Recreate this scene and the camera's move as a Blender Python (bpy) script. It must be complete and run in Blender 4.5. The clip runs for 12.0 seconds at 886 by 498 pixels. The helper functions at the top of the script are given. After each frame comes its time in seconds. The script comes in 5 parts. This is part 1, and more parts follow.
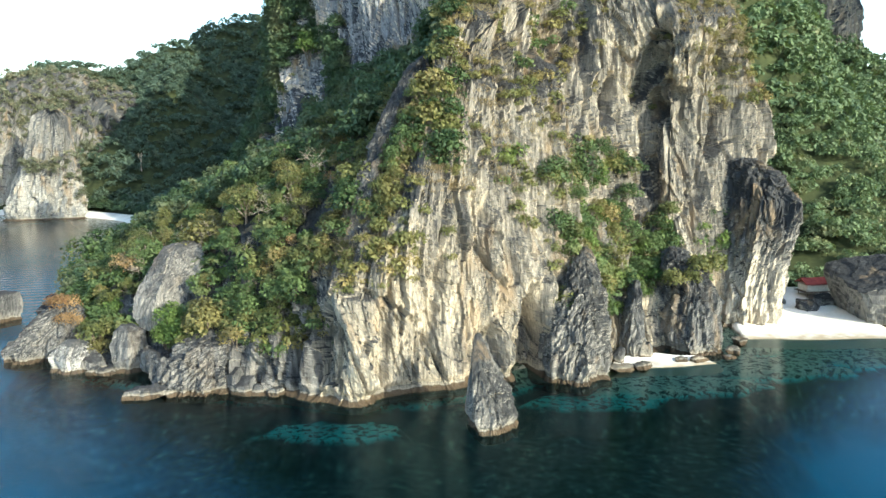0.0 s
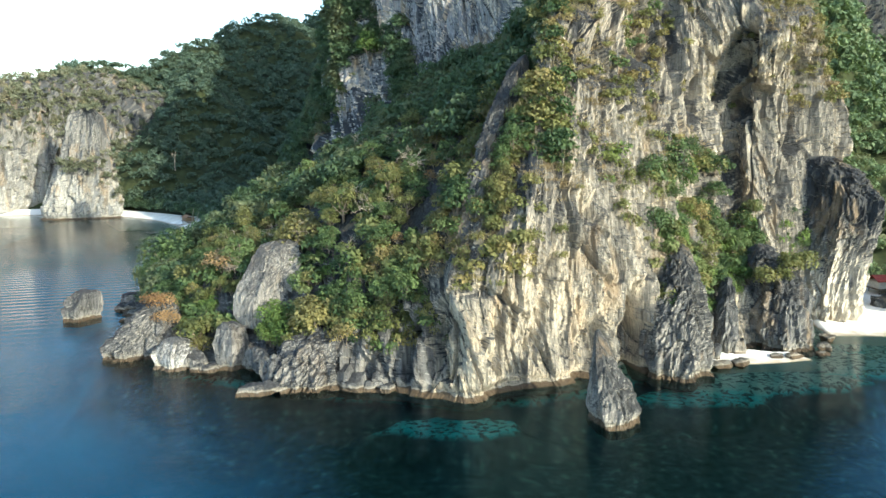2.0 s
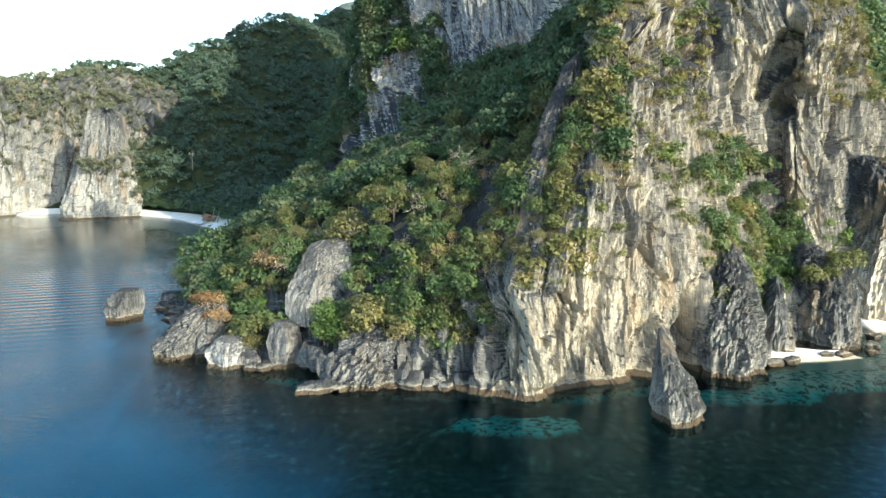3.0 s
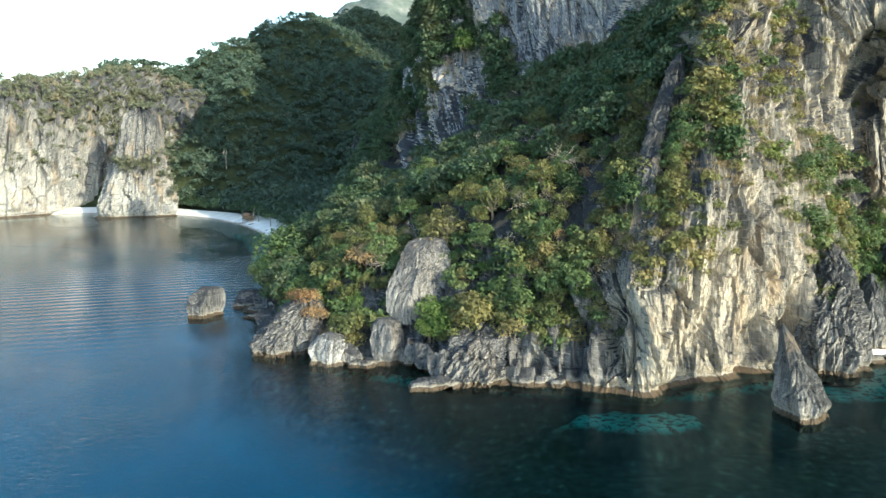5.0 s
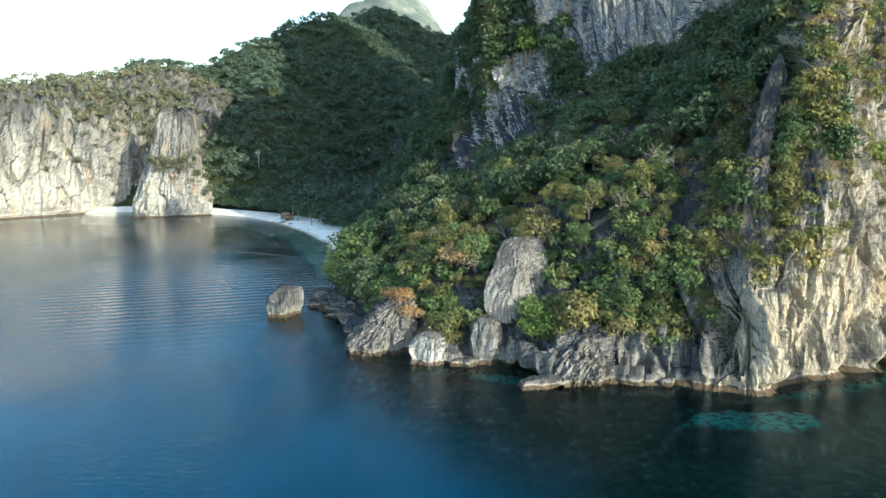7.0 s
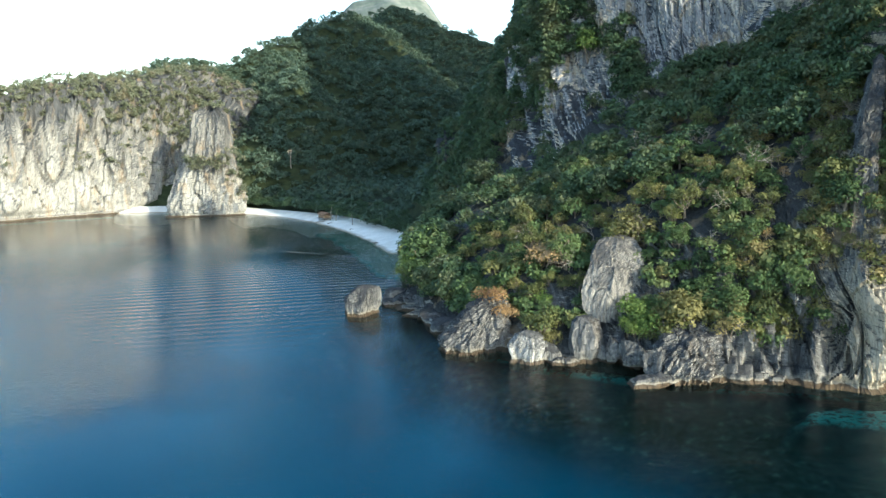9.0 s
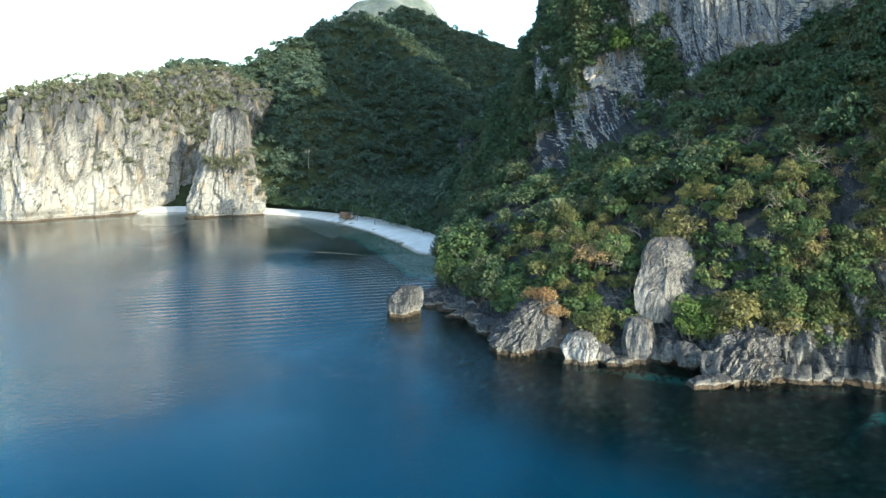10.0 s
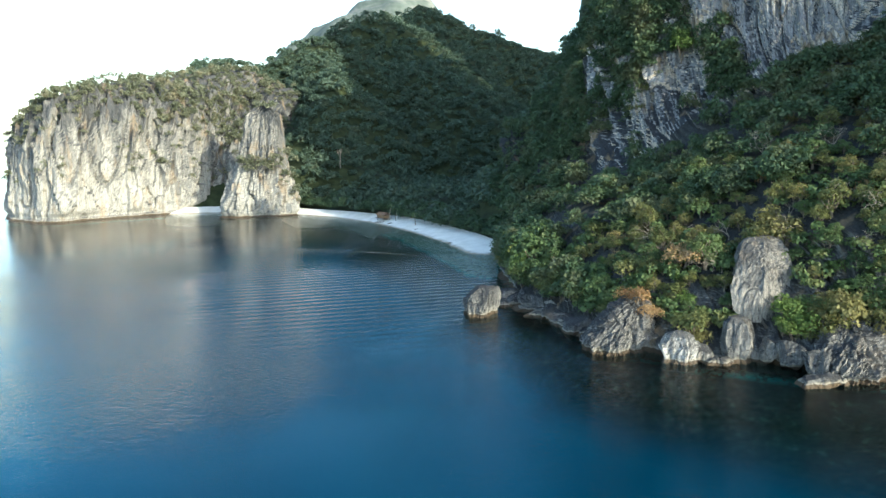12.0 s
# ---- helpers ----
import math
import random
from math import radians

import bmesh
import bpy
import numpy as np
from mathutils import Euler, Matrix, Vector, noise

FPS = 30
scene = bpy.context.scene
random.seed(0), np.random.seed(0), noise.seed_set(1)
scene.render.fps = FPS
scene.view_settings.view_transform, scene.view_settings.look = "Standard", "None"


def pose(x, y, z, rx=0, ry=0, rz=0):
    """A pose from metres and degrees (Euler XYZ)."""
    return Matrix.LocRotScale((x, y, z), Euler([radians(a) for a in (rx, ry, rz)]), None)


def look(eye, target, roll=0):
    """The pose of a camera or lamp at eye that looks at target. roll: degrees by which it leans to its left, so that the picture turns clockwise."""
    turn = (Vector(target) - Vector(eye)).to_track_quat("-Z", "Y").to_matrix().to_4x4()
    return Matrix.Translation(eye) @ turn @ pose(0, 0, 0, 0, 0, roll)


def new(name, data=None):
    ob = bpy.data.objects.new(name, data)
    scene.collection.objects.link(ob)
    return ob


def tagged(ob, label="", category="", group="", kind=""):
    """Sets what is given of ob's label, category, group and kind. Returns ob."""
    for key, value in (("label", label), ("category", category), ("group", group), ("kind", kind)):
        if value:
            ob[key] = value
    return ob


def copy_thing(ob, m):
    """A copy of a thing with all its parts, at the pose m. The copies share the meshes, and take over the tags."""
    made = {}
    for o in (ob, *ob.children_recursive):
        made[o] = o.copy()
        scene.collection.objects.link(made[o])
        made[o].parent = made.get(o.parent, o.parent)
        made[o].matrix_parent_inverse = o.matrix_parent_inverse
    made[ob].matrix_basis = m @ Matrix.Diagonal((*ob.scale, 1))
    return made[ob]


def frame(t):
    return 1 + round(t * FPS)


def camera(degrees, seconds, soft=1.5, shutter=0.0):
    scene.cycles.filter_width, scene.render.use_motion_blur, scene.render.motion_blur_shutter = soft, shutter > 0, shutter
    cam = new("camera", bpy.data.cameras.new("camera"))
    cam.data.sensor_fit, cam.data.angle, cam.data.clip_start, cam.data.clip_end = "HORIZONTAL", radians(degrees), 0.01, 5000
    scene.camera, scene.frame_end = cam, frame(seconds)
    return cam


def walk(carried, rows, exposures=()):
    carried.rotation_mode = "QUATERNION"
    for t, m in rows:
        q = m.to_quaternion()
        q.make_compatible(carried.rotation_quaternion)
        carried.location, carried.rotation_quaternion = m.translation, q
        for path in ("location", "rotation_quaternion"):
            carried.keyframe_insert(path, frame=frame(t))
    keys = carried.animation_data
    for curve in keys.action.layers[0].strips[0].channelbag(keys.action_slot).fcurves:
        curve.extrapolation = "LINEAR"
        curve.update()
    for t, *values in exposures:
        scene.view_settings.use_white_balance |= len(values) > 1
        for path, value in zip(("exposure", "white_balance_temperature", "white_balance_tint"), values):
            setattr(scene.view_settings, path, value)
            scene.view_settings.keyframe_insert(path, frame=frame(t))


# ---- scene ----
cam = camera(60.7, 12.0)
PATH = [
    (0, (-0.711, 0.344, 34.216), (-0.723, 2.321, 33.913), -0.6),
    (0.5, (-4.438, 0.034, 34.278), (-4.451, 2.011, 33.974), -0.6),
    (1, (-8.058, -0.27, 34.316), (-8.071, 1.707, 34.012), -0.6),
    (1.5, (-11.67, -0.535, 34.348), (-11.683, 1.442, 34.043), -0.6),
    (2, (-15.271, -0.832, 34.418), (-15.285, 1.144, 34.112), -0.7),
    (2.5, (-19.075, -1.098, 34.43), (-19.089, 0.878, 34.124), -0.6),
    (3, (-23.069, -1.352, 34.451), (-23.083, 0.624, 34.144), -0.7),
    (3.2, (-24.626, -1.438, 34.453), (-24.64, 0.538, 34.146), -0.6),
    (4.8, (-36.891, -2.123, 34.547), (-36.903, -0.147, 34.239), -0.6),
    (5, (-38.407, -2.192, 34.546), (-38.42, -0.216, 34.237), -0.7),
    (5.5, (-42.126, -2.321, 34.545), (-42.138, -0.345, 34.237), -0.6),
    (6, (-45.889, -2.495, 34.595), (-45.899, -0.519, 34.285), -0.7),
    (6.5, (-49.746, -2.664, 34.639), (-49.757, -0.688, 34.33), -0.7),
    (7, (-53.686, -2.786, 34.67), (-53.696, -0.81, 34.361), -0.6),
    (7.2, (-55.232, -2.835, 34.68), (-55.244, -0.859, 34.37), -0.6),
    (9, (-68.999, -3.08, 34.998), (-69.005, -1.104, 34.686), -0.7),
    (9.5, (-73.223, -3.092, 35.094), (-73.231, -1.117, 34.782), -0.7),
    (10, (-77.124, -3.189, 35.198), (-77.13, -1.214, 34.886), -0.7),
    (10.5, (-80.874, -3.24, 35.295), (-80.879, -1.265, 34.982), -0.7),
    (11, (-84.611, -3.241, 35.376), (-84.614, -1.266, 35.063), -0.8),
    (11.5, (-88.444, -3.211, 35.432), (-88.446, -1.236, 35.119), -0.8),
    (12, (-92.384, -3.089, 35.458), (-92.386, -1.114, 35.145), -0.8),
]
walk(cam, [(t, look(eye, target, roll)) for t, eye, target, roll in PATH], [(0.0, 1.75, 6050.0, -2.0), (12.0, 1.75, 6050.0, -2.0)])

# ---- light ----
SUN_AZ, SUN_EL = 133.0, 24.0          # degrees clockwise from +y, degrees above the horizon
sun_way = Vector((math.sin(radians(SUN_AZ)) * math.cos(radians(SUN_EL)), math.cos(radians(SUN_AZ)) * math.cos(radians(SUN_EL)), math.sin(radians(SUN_EL))))
sun = new("sun", bpy.data.lights.new("sun", "SUN"))
sun.data.energy, sun.data.angle, sun.data.color = 2.8, radians(0.6), (1.0, 0.87, 0.68)
sun.matrix_basis = look((0, 0, 300), Vector((0, 0, 300)) - sun_way)
world = bpy.data.worlds.new("sky")
scene.world = world
world.use_nodes = True
wn = world.node_tree
sky = wn.nodes.new("ShaderNodeTexSky")
sky.sky_type, sky.sun_disc = "NISHITA", False
sky.sun_elevation, sky.sun_rotation = radians(SUN_EL), radians(SUN_AZ)
sky.air_density, sky.dust_density, sky.ozone_density = 1.0, 1.2, 1.0
wn.links.new(sky.outputs[0], wn.nodes["Background"].inputs[0])
wn.nodes["Background"].inputs[1].default_value = 0.15


# ---- number helpers ----
LATTICE = np.concatenate([np.random.RandomState(7).permutation(256)] * 3)
GRADS = np.random.RandomState(3).normal(size=(256, 3))
GRADS /= np.linalg.norm(GRADS, axis=1)[:, None]


def gnoise(p):
    """Gradient noise, about -0.7 to 0.7, at an array of points (..., 3)."""
    p = np.asarray(p, float)
    cell = np.floor(p).astype(int)
    f = p - cell
    w = f * f * f * (f * (f * 6 - 15) + 10)
    total = 0.0
    for dx in (0, 1):
        for dy in (0, 1):
            for dz in (0, 1):
                h = LATTICE[LATTICE[LATTICE[(cell[..., 0] + dx) & 255] + ((cell[..., 1] + dy) & 255)] + ((cell[..., 2] + dz) & 255)]
                d = (GRADS[h] * (f - (dx, dy, dz))).sum(-1)
                total = total + d * np.where(dx, w[..., 0], 1 - w[..., 0]) * np.where(dy, w[..., 1], 1 - w[..., 1]) * np.where(dz, w[..., 2], 1 - w[..., 2])
    return total


def fbm(p, octaves=4, gain=0.5):
    total, amp = 0.0, 1.0
    for k in range(octaves):
        total = total + amp * gnoise(np.asarray(p) * 2.0 ** k + 17.3 * k)
        amp *= gain
    return total


def ridged(p, octaves=2):
    total, amp = 0.0, 1.0
    for k in range(octaves):
        total = total + amp * (1 - np.abs(gnoise(np.asarray(p) * 2.1 ** k + 9.1 * k)) * 2.6)
        amp *= 0.5
    return total


def flakes(p):
    """Blocky relief: each cell of a scattered grid is a tilted facet with its own height, about -0.5 to 0.5."""
    p = np.asarray(p, float)
    cell = np.floor(p).astype(int)
    best, height = np.full(p.shape[:-1], 1e9), np.zeros(p.shape[:-1])
    for dx in (-1, 0, 1):
        for dy in (-1, 0, 1):
            for dz in (-1, 0, 1):
                c = cell + (dx, dy, dz)
                h = LATTICE[LATTICE[LATTICE[c[..., 0] & 255] + (c[..., 1] & 255)] + (c[..., 2] & 255)]
                jitter = np.stack([LATTICE[h + 11], LATTICE[h + 47], LATTICE[h + 83]], -1) / 255.0
                away = p - c - jitter
                d = (away ** 2).sum(-1)
                own = LATTICE[h + 131] / 255.0 - 0.5 + (away * GRADS[h]).sum(-1) * 0.55
                near = d < best
                best, height = np.where(near, d, best), np.where(near, own, height)
    return height


def smooth(a, b, x):
    t = np.clip((x - a) / (b - a), 0, 1)
    return t * t * (3 - 2 * t)


def spline(knots, t):
    """Catmull-Rom through knots (n, ...) at parameters t in 0 .. n - 1."""
    knots = np.asarray(knots, float)
    n = len(knots)
    i = np.clip(np.floor(t).astype(int), 0, n - 2)
    f = (t - i).reshape((-1,) + (1,) * (knots.ndim - 1))
    a, b, c, d = (knots[np.clip(i + k, 0, n - 1)] for k in (-1, 0, 1, 2))
    return 0.5 * (2 * b + (c - a) * f + (2 * a - 5 * b + 4 * c - d) * f ** 2 + (3 * b - a - 3 * c + d) * f ** 3)


def even(lengths, step):
    """Parameters that pass along segments of these lengths in about even steps (a step may be given per segment)."""
    out = []
    steps = step if hasattr(step, "__len__") else [step] * len(lengths)
    for k, (length, st) in enumerate(zip(lengths, steps)):
        n = max(1, int(round(length / st)))
        out.extend(k + np.arange(n) / n)
    return np.array(out + [float(len(lengths))])


def mesh_np(name, verts, quads, material, flat=False, tris=None):
    """A mesh from number arrays: verts (n, 3), quads (m, 4) and, if any, tris (k, 3)."""
    me = bpy.data.meshes.new(name)
    quads = np.asarray(quads, np.int32).reshape(-1, 4)
    tris = np.zeros((0, 3), np.int32) if tris is None else np.asarray(tris, np.int32)
    me.vertices.add(len(verts))
    me.vertices.foreach_set("co", np.asarray(verts, np.float32).ravel())
    me.loops.add(quads.size + tris.size)
    me.loops.foreach_set("vertex_index", np.concatenate([quads.ravel(), tris.ravel()]))
    me.polygons.add(len(quads) + len(tris))
    me.polygons.foreach_set("loop_start", np.concatenate([np.arange(len(quads)) * 4, quads.size + np.arange(len(tris)) * 3]).astype(np.int32))
    me.polygons.foreach_set("use_smooth", np.full(len(quads) + len(tris), not flat))
    me.update(calc_edges=True)
    me.validate()
    me.materials.append(material)
    return me


def grid_quads(nu, nv, around=False):
    i, j = np.meshgrid(np.arange(nu if around else nu - 1), np.arange(nv - 1), indexing="ij")
    k = (i + 1) % nu
    return np.stack([i * nv + j, k * nv + j, k * nv + j + 1, i * nv + j + 1], -1).reshape(-1, 4)


def grid_normals(P):
    du, dv = np.gradient(P, axis=0), np.gradient(P, axis=1)
    n = np.cross(du, dv)
    return n / np.maximum(np.linalg.norm(n, axis=-1, keepdims=True), 1e-9)


# ---- materials ----
def material(name, rough=0.8):
    m = bpy.data.materials.new(name)
    m.use_nodes = True
    nt = m.node_tree
    bsdf = nt.nodes["Principled BSDF"]
    bsdf.inputs["Roughness"].default_value = rough
    bsdf.inputs["Specular IOR Level"].default_value = 0.25
    return m, nt, bsdf


def node(nt, kind, **inputs):
    n = nt.nodes.new(kind)
    for key, value in inputs.items():
        n.inputs[key.replace("_", " ")].default_value = value
    return n


def position(nt, scale=(1, 1, 1), turn=(0, 0, 0)):
    geo, mp = nt.nodes.new("ShaderNodeNewGeometry"), nt.nodes.new("ShaderNodeMapping")
    mp.inputs["Scale"].default_value = scale
    mp.inputs["Rotation"].default_value = [radians(a) for a in turn]
    nt.links.new(geo.outputs["Position"], mp.inputs["Vector"])
    return mp.outputs[0]


def tex(nt, where, scale, detail=4.0, rough=0.55, distortion=0.0):
    n = node(nt, "ShaderNodeTexNoise", Scale=scale, Detail=detail, Roughness=rough, Distortion=distortion)
    nt.links.new(where, n.inputs["Vector"])
    return n.outputs["Fac"]


def ramp(nt, value, stops):
    n = nt.nodes.new("ShaderNodeValToRGB")
    while len(n.color_ramp.elements) < len(stops):
        n.color_ramp.elements.new(0.5)
    for e, (at, colour) in zip(n.color_ramp.elements, stops):
        e.position, e.color = at, (*colour, 1) if len(colour) == 3 else colour
    nt.links.new(value, n.inputs[0])
    return n.outputs[0]


def grey(*stops):
    return [(at, (v, v, v)) for at, v in stops]


def mix(nt, fac, a, b, mode="MIX"):
    n = nt.nodes.new("ShaderNodeMix")
    n.data_type, n.blend_type = "RGBA", mode
    for socket, value in ((n.inputs[0], fac), (n.inputs[6], a), (n.inputs[7], b)):
        if hasattr(value, "is_output"):
            nt.links.new(value, socket)
        elif isinstance(value, tuple):
            socket.default_value = (*value, 1)
        else:
            socket.default_value = value
    return n.outputs[2]


def maths(nt, op, a, b=0.0):
    n = nt.nodes.new("ShaderNodeMath")
    n.operation = op
    for socket, value in ((n.inputs[0], a), (n.inputs[1], b)):
        if hasattr(value, "is_output"):
            nt.links.new(value, socket)
        else:
            socket.default_value = value
    return n.outputs[0]


def bump(nt, bsdf, height, strength, distance):
    b = node(nt, "ShaderNodeBump", Strength=strength, Distance=distance)
    nt.links.new(height, b.inputs["Height"])
    nt.links.new(b.outputs[0], bsdf.inputs["Normal"])


def axis(nt, which, source="Position"):
    geo, sep = nt.nodes.new("ShaderNodeNewGeometry"), nt.nodes.new("ShaderNodeSeparateXYZ")
    nt.links.new(geo.outputs[source], sep.inputs[0])
    return sep.outputs[which]


def limestone(name, pale, mid, dark, share=0.5, lean=8.0, tide=True, top=50.0, fade=0.07, run=0.055, width=0.5, rust=0.5):
    """Karst limestone: pale fresh faces, grey weathered tops, dark run-off streaks, a stained band at the tide line."""
    m, nt, bsdf = material(name, 0.9)
    streak = tex(nt, position(nt, (width, width, run), (0, lean, 0)), 1.0, 5, 0.6, 0.15)
    blotch = tex(nt, position(nt, (0.11, 0.11, 0.07)), 1.0, 4, 0.6, 0.3)
    grain = tex(nt, position(nt), 2.6, 5, 0.65)
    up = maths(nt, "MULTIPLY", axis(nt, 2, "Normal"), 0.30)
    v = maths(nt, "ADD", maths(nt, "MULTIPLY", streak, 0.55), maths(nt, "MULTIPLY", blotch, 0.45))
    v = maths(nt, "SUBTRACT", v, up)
    high = ramp(nt, maths(nt, "DIVIDE", axis(nt, 2), top), grey((0.15, 1.0), (0.8, 0.0)))
    v = maths(nt, "ADD", v, maths(nt, "MULTIPLY", maths(nt, "SUBTRACT", high, 0.5), fade))
    v = maths(nt, "ADD", v, 0.5 - share)
    base = ramp(nt, v, [(0.33, dark), (0.43, mid), (0.50, mid), (0.60, pale)])
    fleck = ramp(nt, grain, grey((0.3, 0.55), (0.5, 1.0), (0.7, 1.25)))
    base = mix(nt, 0.35, base, fleck, "MULTIPLY")
    vein = ramp(nt, tex(nt, position(nt, (3.4, 3.4, 0.22), (0, lean, 0)), 1.0, 5, 0.62, 0.08), grey((0.36, 0.38), (0.45, 0.9), (0.56, 1.06), (0.68, 1.3)))
    base = mix(nt, 0.78, base, vein, "MULTIPLY")
    line = tex(nt, position(nt, (0.9, 0.9, 0.10), (0, lean, 0)), 1.0, 2, 0.5, 0.25)
    seam = ramp(nt, maths(nt, "ABSOLUTE", maths(nt, "SUBTRACT", line, 0.5)), grey((0.0, 0.72), (0.010, 0.94), (0.03, 1.0)))
    base = mix(nt, 1.0, base, seam, "MULTIPLY")
    ochre = ramp(nt, tex(nt, position(nt, (0.3, 0.3, 0.09)), 0.8, 4), grey((0.56, 0.0), (0.68, rust)))
    base = mix(nt, ochre, base, (0.30, 0.215, 0.125))
    if tide:
        wet = maths(nt, "ADD", axis(nt, 2), maths(nt, "MULTIPLY", tex(nt, position(nt), 0.7, 3), -0.9))
        crust = ramp(nt, maths(nt, "MULTIPLY", wet, 0.5), grey((0.04, 0.0), (0.09, 0.5), (0.15, 0.3), (0.26, 0.0)))
        base = mix(nt, crust, base, (0.40, 0.36, 0.28))
        band = ramp(nt, maths(nt, "MULTIPLY", wet, 0.5), grey((0.0, 0.85), (0.03, 0.75), (0.08, 0.0)))
        base = mix(nt, band, base, (0.075, 0.052, 0.03))
    nt.links.new(base, bsdf.inputs["Base Color"])
    rough = maths(nt, "ADD", maths(nt, "MULTIPLY", grain, 0.6), maths(nt, "MULTIPLY", tex(nt, position(nt, (2.0, 2.0, 0.16), (0, lean, 0)), 1.0, 5, 0.65, 0.05), 1.5))
    rough = maths(nt, "ADD", rough, maths(nt, "MULTIPLY", seam, 0.25))
    bump(nt, bsdf, rough, 1.0, 0.28)
    return m


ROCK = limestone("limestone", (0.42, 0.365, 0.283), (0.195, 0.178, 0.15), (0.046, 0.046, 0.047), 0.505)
ROCK_DARK = limestone("weathered_shaded_limestone", (0.20, 0.195, 0.18), (0.088, 0.088, 0.088), (0.036, 0.037, 0.039), 0.53)
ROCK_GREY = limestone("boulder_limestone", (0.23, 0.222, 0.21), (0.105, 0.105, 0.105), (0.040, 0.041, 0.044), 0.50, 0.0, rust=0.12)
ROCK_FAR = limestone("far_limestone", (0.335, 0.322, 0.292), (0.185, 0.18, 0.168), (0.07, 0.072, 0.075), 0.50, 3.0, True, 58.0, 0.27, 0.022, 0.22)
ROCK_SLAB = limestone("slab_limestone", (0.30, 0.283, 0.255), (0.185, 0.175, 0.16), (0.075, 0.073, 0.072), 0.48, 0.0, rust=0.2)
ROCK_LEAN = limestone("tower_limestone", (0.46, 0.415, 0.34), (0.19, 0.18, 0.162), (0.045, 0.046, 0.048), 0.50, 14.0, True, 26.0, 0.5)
# streaks are its own; the brighter pale tone stands in for missing sun
ROCK_STREAK = limestone("streaked_sunlit_limestone", (0.66, 0.57, 0.47), (0.25, 0.25, 0.26), (0.038, 0.042, 0.05), 0.525, 0.0, False, 50.0, 0.0, 0.016, 0.42, 0.75)
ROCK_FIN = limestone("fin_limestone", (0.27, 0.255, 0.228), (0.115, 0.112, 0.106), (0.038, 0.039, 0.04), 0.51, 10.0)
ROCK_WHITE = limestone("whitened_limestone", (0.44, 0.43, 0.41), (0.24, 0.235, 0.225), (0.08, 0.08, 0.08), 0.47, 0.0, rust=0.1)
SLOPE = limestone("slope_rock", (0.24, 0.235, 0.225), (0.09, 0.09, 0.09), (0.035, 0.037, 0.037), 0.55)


def foliage(name, dark, light, dry, share=0.2):
    """Leaves: colour varies from tree to tree and from leaf to leaf, and lets a little light through."""
    m, nt, bsdf = material(name, 0.62)
    geo, info = nt.nodes.new("ShaderNodeNewGeometry"), nt.nodes.new("ShaderNodeObjectInfo")
    tone = maths(nt, "ADD", maths(nt, "MULTIPLY", geo.outputs["Random Per Island"], 0.28), maths(nt, "MULTIPLY", tex(nt, position(nt), 0.42, 3), 0.92))
    tone = maths(nt, "ADD", tone, maths(nt, "MULTIPLY", maths(nt, "SUBTRACT", info.outputs["Random"], 0.5), 0.34))
    green = ramp(nt, tone, [(0.3, dark), (0.85, light)])
    patch = maths(nt, "ADD", tex(nt, position(nt), 0.13, 2), maths(nt, "MULTIPLY", info.outputs["Random"], 0.25))
    worn = ramp(nt, patch, grey((0.80 - share, 0.0), (0.95 - share, 0.85)))
    colour = mix(nt, worn, green, dry)
    nt.links.new(colour, bsdf.inputs["Base Color"])
    glow = nt.nodes.new("ShaderNodeBsdfTranslucent")
    nt.links.new(mix(nt, 1.0, colour, (1.0, 1.0, 0.55), "MULTIPLY"), glow.inputs[0])
    both = node(nt, "ShaderNodeMixShader", Fac=0.28)
    nt.links.new(bsdf.outputs[0], both.inputs[1])
    nt.links.new(glow.outputs[0], both.inputs[2])
    nt.links.new(both.outputs[0], nt.nodes["Material Output"].inputs[0])
    return m


LEAF = foliage("green_leaves", (0.024, 0.05, 0.022), (0.115, 0.165, 0.062), (0.155, 0.158, 0.062), 0.11)
# lush cove forest; its lighter tone stands in for haze
LEAF_COVE = foliage("lush_hazed_leaves", (0.045, 0.078, 0.044), (0.15, 0.21, 0.105), (0.19, 0.19, 0.1), 0.08)
LEAF_OLIVE = foliage("olive_leaves", (0.042, 0.06, 0.022), (0.17, 0.175, 0.064), (0.19, 0.175, 0.068), 0.14)
LEAF_YELLOW = foliage("yellowing_leaves", (0.088, 0.086, 0.034), (0.24, 0.218, 0.085), (0.24, 0.195, 0.085), 0.18)
LEAF_RUST = foliage("dry_rust_leaves", (0.15, 0.085, 0.04), (0.34, 0.21, 0.10), (0.36, 0.25, 0.13), 0.25)
LEAF_BRIGHT = foliage("bright_green_leaves", (0.035, 0.072, 0.018), (0.13, 0.185, 0.05), (0.17, 0.18, 0.06), 0.05)
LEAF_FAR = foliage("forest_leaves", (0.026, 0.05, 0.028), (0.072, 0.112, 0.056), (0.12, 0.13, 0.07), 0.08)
# leaves of the far hills, haze painted in as a paler, bluer green
LEAF_HAZE = foliage("hazed_hill_leaves", (0.044, 0.074, 0.054), (0.11, 0.152, 0.105), (0.14, 0.15, 0.095), 0.10)
# dry scrub of the cape, lightened further in place of haze
LEAF_DRY = foliage("dry_hazed_leaves", (0.085, 0.10, 0.065), (0.22, 0.225, 0.15), (0.26, 0.235, 0.16), 0.18)
STRAW = foliage("dry_grass", (0.15, 0.125, 0.07), (0.28, 0.235, 0.14), (0.25, 0.19, 0.11), 0.2)


